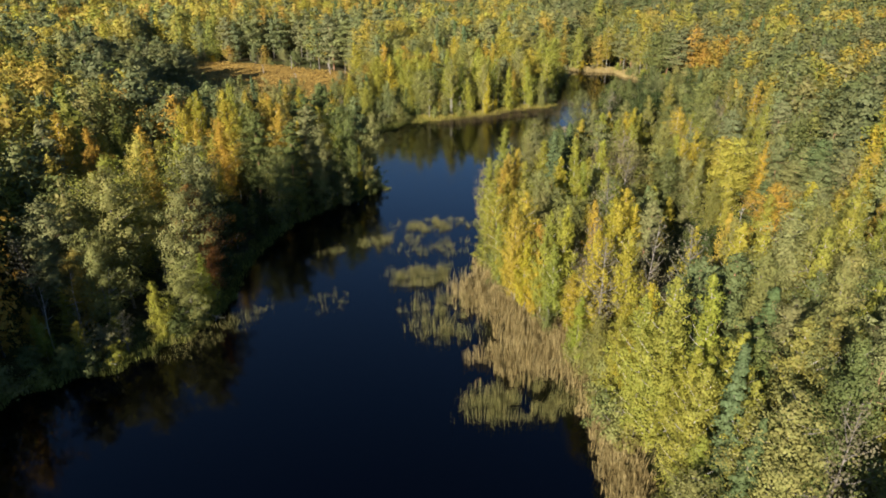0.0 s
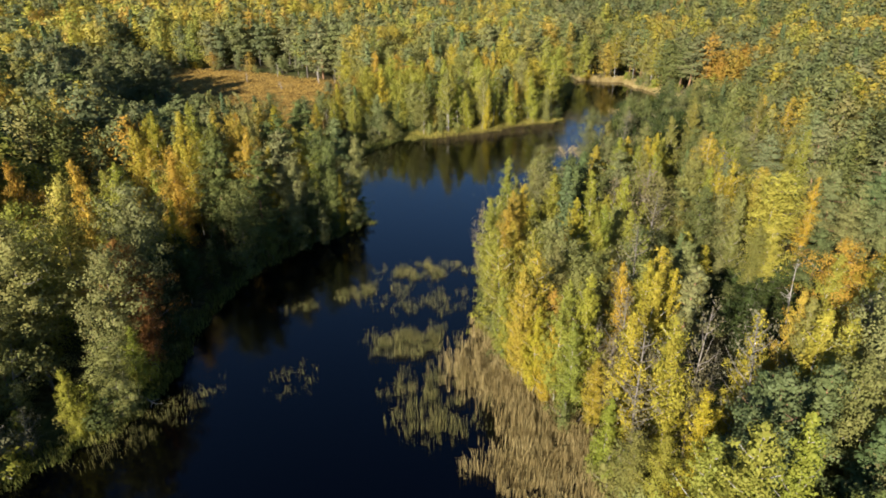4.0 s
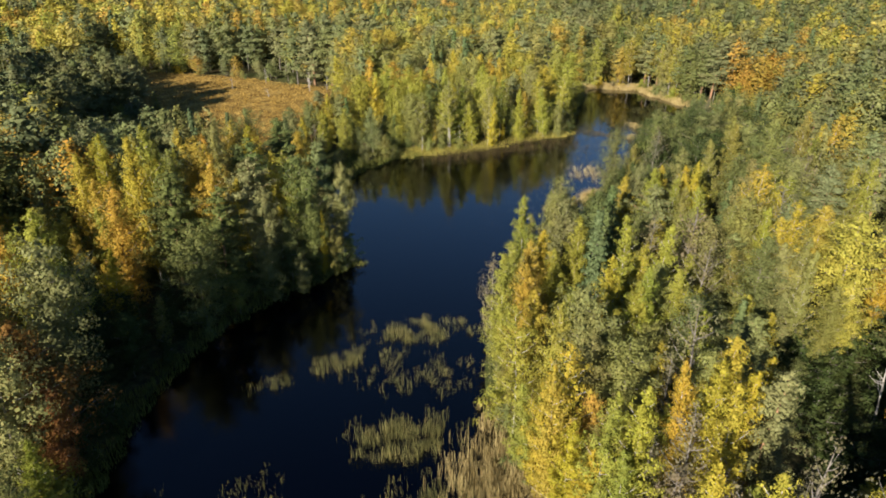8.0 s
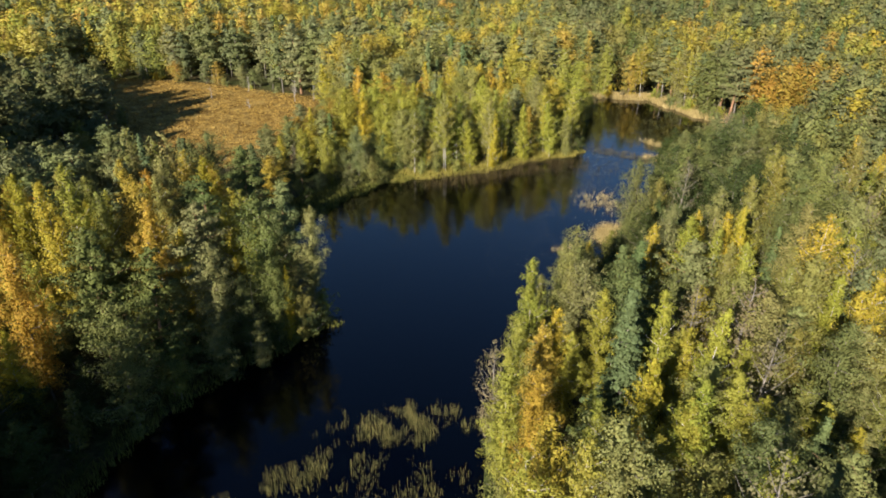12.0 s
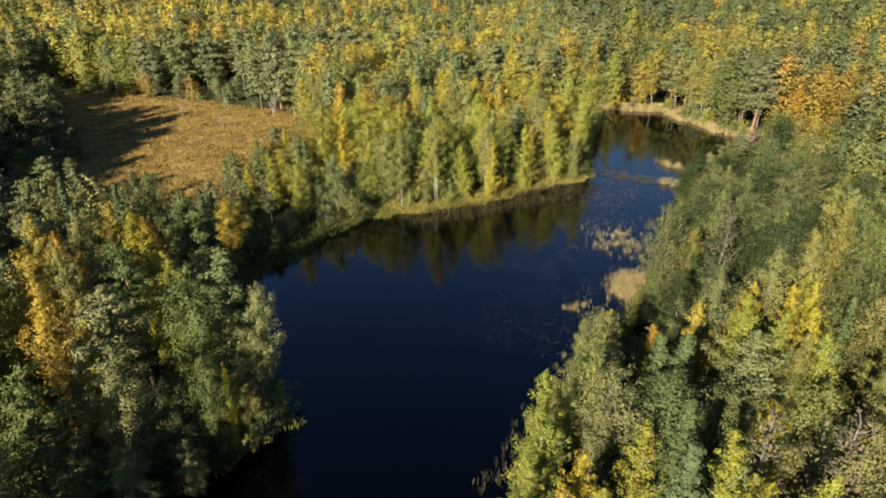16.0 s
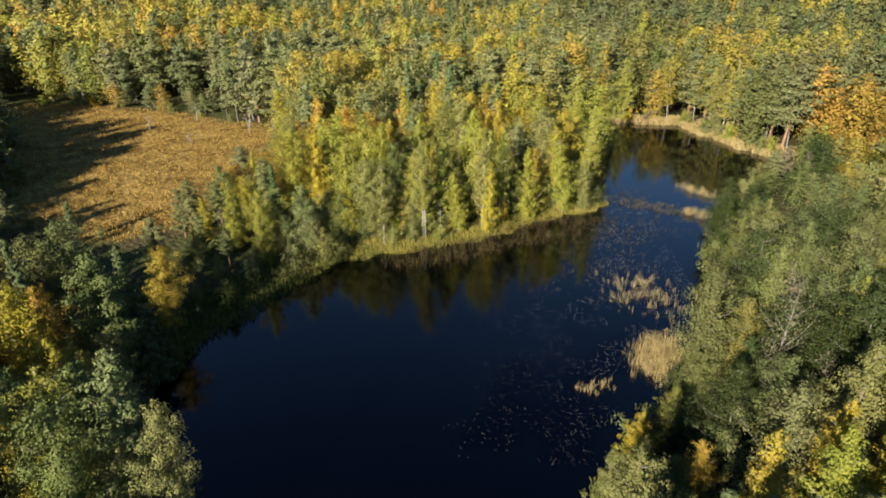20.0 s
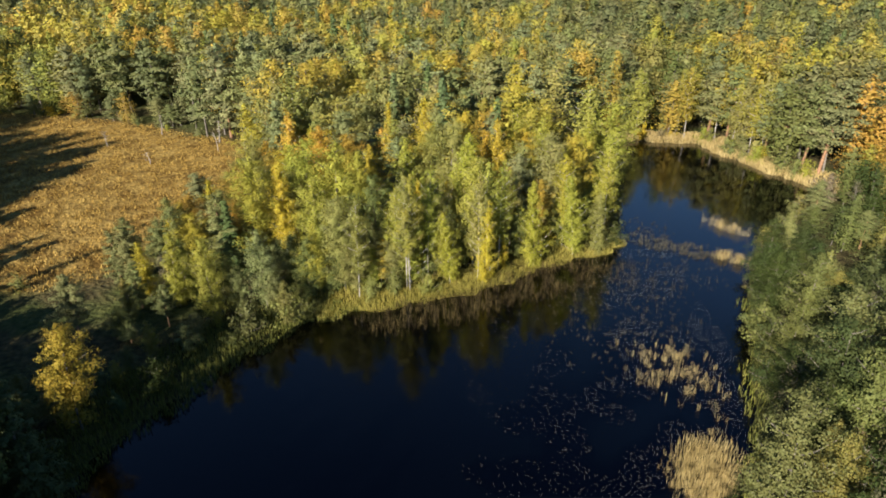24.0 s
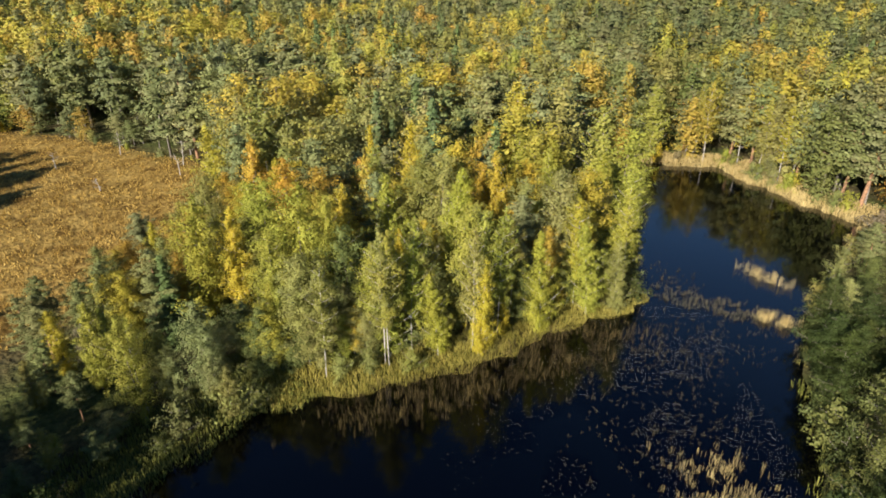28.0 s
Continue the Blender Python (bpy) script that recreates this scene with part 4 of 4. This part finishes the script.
# ---- reeds, grass and floating leaves ----
def straw(name, stops, spread=0.7):
    """Dry stalks and blades, varied blade by blade."""
    m, n, l, bsdf = nodes_of(name)
    geo = n.new("ShaderNodeNewGeometry")
    patch = noise_node(n, l, spread, 4, geo.outputs["Position"])
    add = n.new("ShaderNodeMath")
    add.operation = "MULTIPLY_ADD"
    l.new(geo.outputs["Random Per Island"], add.inputs[0])
    add.inputs[1].default_value = 0.6
    l.new(patch.outputs["Fac"], add.inputs[2])
    half = n.new("ShaderNodeMath")
    half.operation = "MULTIPLY"
    half.inputs[1].default_value = 0.62
    l.new(add.outputs[0], half.inputs[0])
    col = ramp(n, l, half.outputs[0], stops).outputs["Color"]
    l.new(col, bsdf.inputs["Base Color"])
    bsdf.inputs["Roughness"].default_value = 0.7
    bsdf.inputs["Specular IOR Level"].default_value = 0.2
    trans = n.new("ShaderNodeBsdfTranslucent")
    l.new(col, trans.inputs["Color"])
    mix = n.new("ShaderNodeMixShader")
    mix.inputs[0].default_value = 0.25
    l.new(bsdf.outputs[0], mix.inputs[1])
    l.new(trans.outputs[0], mix.inputs[2])
    l.new(mix.outputs[0], n["Material Output"].inputs["Surface"])
    return m


REED = straw("dry_reed", [(0.2, (0.13, 0.095, 0.038)), (0.5, (0.26, 0.20, 0.082)), (0.8, (0.46, 0.38, 0.18))])
# the next two are reeds with partial shade put into their colour
SHADED_BROWN_REED = straw("shaded_brown_reed", [(0.2, (0.014, 0.010, 0.005)), (0.5, (0.034, 0.025, 0.010)), (0.75, (0.17, 0.13, 0.050))])
SHADED_REED = straw("shaded_reed", [(0.2, (0.035, 0.034, 0.022)), (0.5, (0.075, 0.066, 0.040)), (0.8, (0.19, 0.16, 0.085))])
REED_GREEN = straw("green_reed", [(0.2, (0.06, 0.062, 0.020)), (0.5, (0.15, 0.145, 0.048)), (0.8, (0.32, 0.27, 0.10))])
SEDGE = straw("sedge", [(0.2, (0.16, 0.155, 0.032)), (0.5, (0.30, 0.265, 0.055)), (0.8, (0.44, 0.365, 0.11))])
PALE_SEDGE = straw("pale_sedge", [(0.2, (0.24, 0.18, 0.07)), (0.5, (0.40, 0.31, 0.13)), (0.8, (0.54, 0.45, 0.22))])
PALE_LEAF = straw("pale_leaf", [(0.2, (0.20, 0.20, 0.16)), (0.5, (0.34, 0.34, 0.28)), (0.8, (0.48, 0.47, 0.38))])
BOG_GRASS = straw("bog_grass", [(0.25, (0.10, 0.055, 0.014)), (0.5, (0.36, 0.235, 0.052)), (0.75, (0.50, 0.36, 0.11))], 0.28)
BANK_GRASS = straw("bank_grass", [(0.2, (0.07, 0.085, 0.018)), (0.5, (0.14, 0.15, 0.030)), (0.8, (0.24, 0.22, 0.060))])


def blades(x, y, z, tall, wide, lean):
    """Upright blades, each one tapered leaning quad."""
    k = len(x)
    foot = np.stack([x, y, z], -1)
    a = rng.uniform(0, 2 * math.pi, k)
    side = np.stack([np.cos(a), np.sin(a), np.zeros(k)], -1) * wide * rng.uniform(0.6, 1.3, (k, 1)) / 2
    tip = np.stack([rng.normal(size=k) * lean + 0.10 * lean, rng.normal(size=k) * lean, np.ones(k)], -1) * (tall * rng.uniform(0.6, 1.2, k))[:, None]
    v = np.stack([foot - side * 0.6, foot + side * 0.6, foot + tip + side, foot + tip - side * 0.2], 1)
    return v.reshape(-1, 3), np.arange(4 * k).reshape(-1, 4)


def clumped(x, y, s, cut):
    """Which of the places lie in clumps of that size."""
    f = np.array([noise.noise((a / s, b / s, 3.7)) for a, b in zip(x, y)])
    return f > cut


# centre, half widths, turn, stalks, height, clump size, how sparse, colour
BEDS = [
    ("sparse line of green reeds standing in dark water", REED_GREEN, (-13, 80, 9.5, 1.5, 33, 620, 0.8, 0.7, 0.20)),
    ("sparse green reeds standing in dark water", REED_GREEN, (-6.5, 85.5, 5.5, 2.2, 8, 700, 0.85, 0.9, 0.10)),
    ("thin reeds standing in dark water", REED_GREEN, (-6.5, 78, 6.0, 3.5, 0, 420, 0.8, 0.7, 0.2)),
    ("clump of yellowed reeds in the water", REED_GREEN, (-6.5, 69, 4.6, 2.4, 20, 900, 1.1, 0.8, 0.12)),
    ("ragged patch of yellowed reeds in the water", REED_GREEN, (-3.2, 60, 4.2, 5.2, -15, 850, 1.1, 0.7, 0.20)),
    ("dense tan reed bed along the bank", REED, (2.2, 64.5, 4.6, 4.2, -40, 4600, 1.5, 1.3, -0.15)),
    ("dense tan reed bed along the bank", REED, (6.8, 54.5, 3.2, 6.0, 28, 4400, 1.6, 1.3, -0.15)),
    ("straggling reeds off the bank", REED, (3.4, 50.5, 3.6, 3.4, 0, 1300, 1.2, 1.2, 0.08)),
    ("clump of pale reeds in the water", REED_GREEN, (4.8, 45.2, 5.0, 2.4, 12, 1400, 1.2, 0.7, 0.12)),
    ("brown reeds along the bank", REED, (12.2, 38, 1.7, 8.0, 3, 3400, 1.0, 2.0, -0.30)),
    ("dense straw-coloured reed bed beside the bank", PALE_SEDGE, (16.8, 126.6, 2.3, 3.9, -25, 1500, 0.95, 0.7, -0.02)),
    ("pale reeds standing in the water", PALE_SEDGE, (17.6, 139.0, 3.4, 4.6, 10, 340, 0.85, 0.6, 0.24)),
    ("small clump of pale reeds in the water", PALE_SEDGE, (9.6, 121.6, 1.6, 0.8, 20, 90, 0.7, 1.0, -0.2)),
    ("band of reeds across the channel", SHADED_REED, (25.0, 166, 8.0, 2.2, -25, 1500, 0.6, 0.7, 0.08)),
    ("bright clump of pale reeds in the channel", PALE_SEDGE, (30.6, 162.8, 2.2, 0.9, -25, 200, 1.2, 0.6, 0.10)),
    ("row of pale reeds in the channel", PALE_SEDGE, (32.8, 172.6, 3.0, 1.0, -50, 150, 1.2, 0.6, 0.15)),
    ("thin reeds in the channel", SHADED_BROWN_REED, (20.5, 171.5, 4.5, 4.0, 0, 420, 0.5, 0.7, 0.12)),
    ("thin reeds in the channel", SHADED_BROWN_REED, (19, 158, 5.0, 6.0, 0, 600, 0.5, 0.7, 0.12)),
    ("brown reeds off the bank, darkened in colour as by shade", SHADED_BROWN_REED, (7.5, 156, 9.0, 3.4, 28, 2600, 0.9, 1.0, 0.0)),
    ("brown reeds off the bank, darkened in colour as by shade", SHADED_BROWN_REED, (-5.0, 148, 8.5, 2.6, 24, 1500, 1.1, 1.0, 0.08)),
    ("thin reeds scattered over the channel, dimmed in colour as by shade", SHADED_REED, (15, 150, 7.0, 12.0, -15, 1500, 0.45, 0.8, 0.05)),
    ("thin reeds scattered over the channel, dimmed in colour as by shade", SHADED_REED, (27, 160, 5.0, 5.0, 0, 380, 0.45, 0.8, 0.10)),
    ("thin reeds in open water", REED_GREEN, (-17, 62, 2.4, 2.6, 0, 90, 0.7, 0.8, 0.0)),
    ("thin reeds under the shaded bank", REED_GREEN, (-28, 55, 2.2, 6.0, -35, 420, 0.8, 1.0, 0.0)),
    ("thin reeds in open water", REED_GREEN, (1.5, 98, 1.2, 6.0, -20, 90, 0.9, 0.8, 0.0)),
    ("green reeds at the tip of the point", BANK_GRASS, (-19.9, 98.4, 2.0, 1.0, 40, 600, 0.7, 2.0, -0.4)),
]
for label, mat, (cx, cy, rx, ry, turn, k, tall, clump, cut) in BEDS:
    thin = mat is REED_GREEN
    k = k * 3 if thin or mat is PALE_SEDGE else k * 2
    a, r = rng.uniform(0, 2 * math.pi, k * 2), np.sqrt(rng.uniform(0, 1, k * 2)) * (1 + 0.22 * rng.normal(size=k * 2))
    u, v = rx * r * np.cos(a), ry * r * np.sin(a)
    c, s = math.cos(radians(turn)), math.sin(radians(turn))
    x, y = cx + u * c - v * s, cy + u * s + v * c
    ok = clumped(x, y, clump * 2.2, cut - (0.26 if thin else 0.32))
    # stalks stand in small tufts
    x, y = (np.repeat(p[ok][: k // 6], 5) + rng.normal(size=5 * len(p[ok][: k // 6])) * (0.20 if thin else 0.16 if mat is PALE_SEDGE else 0.08) for p in (x, y))
    z = np.maximum(height_at(x, y), -0.25)
    me = mesh_of("reed_bed", *blades(x, y, z, tall * (1.0 + 0.45 * np.array([noise.noise((p / 0.9, q / 0.9, 8.1)) for p, q in zip(x, y)])), 0.026 if thin else 0.030 if mat in (SHADED_REED, SHADED_BROWN_REED, PALE_SEDGE) else 0.042, 0.08), mat)
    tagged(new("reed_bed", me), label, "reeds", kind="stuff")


def fringe(line, start, stop, lo, hi, k, tall, mat, label, wide=0.10):
    """Grass along a stretch of the shore, between two distances from the water."""
    lo_pt, hi_pt = np.minimum(start, stop) - 8, np.maximum(start, stop) + 8
    x, y = rng.uniform(lo_pt[0], hi_pt[0], k * 14), rng.uniform(lo_pt[1], hi_pt[1], k * 14)
    way = np.subtract(stop, start)
    along = ((x - start[0]) * way[0] + (y - start[1]) * way[1]) / np.dot(way, way)
    aside = np.abs((x - start[0]) * way[1] - (y - start[1]) * way[0]) / np.hypot(*way)
    d = signed(line, x, y)
    ok = (aside < 13) & (d > lo + 0.4 * np.sin(x * 1.3) + 0.3 * np.sin(y * 2.1)) & (d < hi + 0.7 * np.sin(x * 0.8 + y)) & (along > -0.05) & (along < 1.05)
    x, y = x[ok][:k], y[ok][:k]
    me = mesh_of("grass", *blades(x, y, np.maximum(height_at(x, y), -0.2), np.full(len(x), tall), wide, 0.16), mat)
    tagged(new("bank_grass", me), label, "grass", kind="stuff")


fringe(LAKE, (-16, 147), (17, 166), -0.9, 4.4, 26000, 0.5, SEDGE, "sunlit yellow-green sedge along the wooded bank", 0.06)
fringe(LAKE, (-29, 122), (-15, 147), -1.2, 6.5, 9000, 0.6, BANK_GRASS, "shaded green grass sloping to the water")
fringe(LAKE, (26, 216), (42, 215), -0.8, 4.2, 5200, 0.9, PALE_SEDGE, "straw-yellow sedge at the head of the channel")
fringe(LAKE, (42, 213), (55, 189), -1.2, 5.0, 8000, 0.9, PALE_SEDGE, "straw-coloured sedge on the far bank")
fringe(LAKE, (-44, 40), (-30, 62), -0.6, 2.4, 4200, 0.7, BANK_GRASS, "green grass along the shaded bank")
fringe(LAKE, (-30, 62), (-18, 100), -0.6, 1.8, 3800, 0.6, BANK_GRASS, "dim grass along the shaded bank")
fringe(LAKE, (12, 30), (1, 72), -0.5, 2.8, 6000, 0.9, REED, "brown grass and reed litter along the bank")
fringe(LAKE, (1, 88), (26, 150), -0.4, 1.5, 3000, 0.7, BANK_GRASS, "grass under the trees along the bank")

x, y = rng.uniform(-128, -36, 90000), rng.uniform(148, 228, 90000)
ok = signed(BOG_LINE, x, y) < 1.2
x, y = x[ok], y[ok]
ok = clumped(x, y, 1.3, -0.15)
x, y = x[ok][:30000], y[ok][:30000]
me = mesh_of("grass", *blades(x, y, height_at(x, y) - 0.03, np.full(len(x), 0.34), 0.13, 0.35), BOG_GRASS)
tagged(new("bog_grass", me), "rust-gold tussock grass of the open bog", "grass", kind="stuff")

# floating leaves in the shallows
x, y = rng.uniform(-4, 24, 30000), rng.uniform(112, 166, 30000)
ok = (signed(LAKE, x, y) < -0.4) & clumped(x, y, 4.0, -0.12) & (rng.uniform(0, 1, 30000) < np.clip((x + 4) / 20, 0, 1))
x, y = x[ok][:7800], y[ok][:7800]
k = len(x)
up = np.tile((0.0, 0.0, 1.0), (k, 1)) + 0.05 * rng.normal(size=(k, 3))
me = mesh_of("floating_leaves", *leaves(np.stack([x, y, np.full(k, 0.025)], -1), up, 0.048, rng), PALE_LEAF)
tagged(new("floating_leaves", me), "pale fallen leaves floating on dark water", "leaves", kind="stuff")


# ---- bare rock above the far woods ----
def rock_outcrop(x, y, wide, deep, high):
    """A low rounded back of bare rock, cracked and uneven."""
    u, v = np.meshgrid(np.linspace(0, 2 * math.pi, 41)[:-1], np.linspace(0, 1, 14))
    r = v * (1 + 0.16 * np.sin(3 * u + 1) + 0.10 * np.sin(7 * u))
    px, py = wide / 2 * r * np.cos(u), deep / 2 * r * np.sin(u)
    pz = high * (1 - v**2) + 0.5 * np.sin(px * 0.9) * np.cos(py * 1.1) + 0.3 * np.sin(px * 2.3 + py)
    i, j = np.meshgrid(np.arange(13), np.arange(40), indexing="ij")
    k = (j + 1) % 40
    quads = np.stack([i * 40 + j, (i + 1) * 40 + j, (i + 1) * 40 + k, i * 40 + k], -1).reshape(-1, 4)
    ob = new("rock_outcrop", mesh_of("rock", np.stack([px, py, pz], -1).reshape(-1, 3), quads, bark("bare_rock", (0.22, 0.21, 0.20), (0.42, 0.40, 0.37), 0.4, (0.10, 0.10, 0.09))))
    ob.location = (x, y, float(height_at([x], [y])[0]) - 0.6)
    tagged(ob, "bare pale grey rock outcrop above the far forest", "rock")


rock_outcrop(-336, 470, 60, 26, 13)


# ---- dead trees ----
def dead_tree(x, y, h, seed, tilt=4.0, turn=0.0):
    """A bleached leafless stem with broken limbs."""
    r = np.random.default_rng(seed)
    root = tagged(new("dead_tree"), "bleached leafless dead tree with broken limbs", "dead tree", "dead trees")
    root.matrix_world = pose(x, y, float(height_at([x], [y])[0]) - 0.05, 0, tilt, turn)
    u = np.linspace(0, 1, 8)
    line = np.stack([0.25 * np.sin(3 * u + seed) * u, 0.2 * np.cos(4 * u) * u, h * u], -1)
    ob = new("trunk", mesh_of("trunk", *tube(line, 0.09 * (1 - 0.85 * u) + 0.01, 7), DEAD_WOOD))
    ob.parent = root
    for _ in range(9):
        k = r.uniform(0.35, 0.95)
        foot = np.array([np.interp(k, u, line[:, q]) for q in range(3)])
        a, out = r.uniform(0, 6.28), r.uniform(0.5, 1.7) * (1.1 - 0.6 * k)
        tip = foot + (math.cos(a) * out, math.sin(a) * out, r.uniform(0.1, 0.9))
        bend = (foot + tip) / 2 + (0, 0, r.uniform(-0.25, 0.05))
        ob = new("limb", mesh_of("limb", *tube([foot, bend, tip], [0.045, 0.03, 0.01], 5), DEAD_WOOD))
        ob.parent = root
    return root


for q, (x, y, h, tilt) in enumerate(((-78.5, 135.4, 6.5, 5), (-41.5, 52.5, 8.0, 3), (-39.2, 54.0, 7.5, 9), (-43.4, 50.2, 7.0, 4), (32.8, 73.4, 8.5, 3), (-27.4, 144.6, 8.0, 4),
                                     (-72.6, 202.6, 3.0, 5), (-50.3, 201, 3.5, 5), (-59, 192.4, 2.4, 6), (-46, 203, 4.0, 4), (-52, 206, 4.5, 3), (-66, 211, 4.0, 4))):
    dead_tree(x, y, h, 40 + q, tilt, 37.0 * q)


def fallen_stem(x, y, length, turn, rise=4.0):
    """A bare stem lying on the bank, its tip over the water."""
    z = float(height_at([x], [y])[0])
    root = tagged(new("fallen_stem"), "pale fallen birch stem lying on the bank", "fallen tree", "fallen stems")
    root.matrix_world = pose(x, y, max(z, 0) + 0.12, 0, 90 - rise, turn)
    u = np.linspace(0, 1, 7)
    line = np.stack([0.1 * np.sin(4 * u), 0.15 * np.sin(3 * u + 1), length * u], -1)
    ob = new("trunk", mesh_of("trunk", *tube(line, 0.11 * (1 - 0.8 * u) + 0.012, 7), DEAD_WOOD))
    ob.parent = root
    for k, (a, b) in ((0.5, (0.7, 0.5)), (0.65, (-0.6, 0.6)), (0.8, (0.4, 0.7))):
        foot = np.array([np.interp(k, u, line[:, q]) for q in range(3)])
        ob = new("limb", mesh_of("limb", *tube([foot, foot + (0.1, a * 0.6, b * 0.5), foot + (0.05, a, b)], [0.04, 0.025, 0.008], 5), DEAD_WOOD))
        ob.parent = root


for x, y, length, turn in ((-39.6, 48.2, 4.6, -8), (-30.6, 58.2, 2.6, -25)):
    fallen_stem(x, y, length, turn)
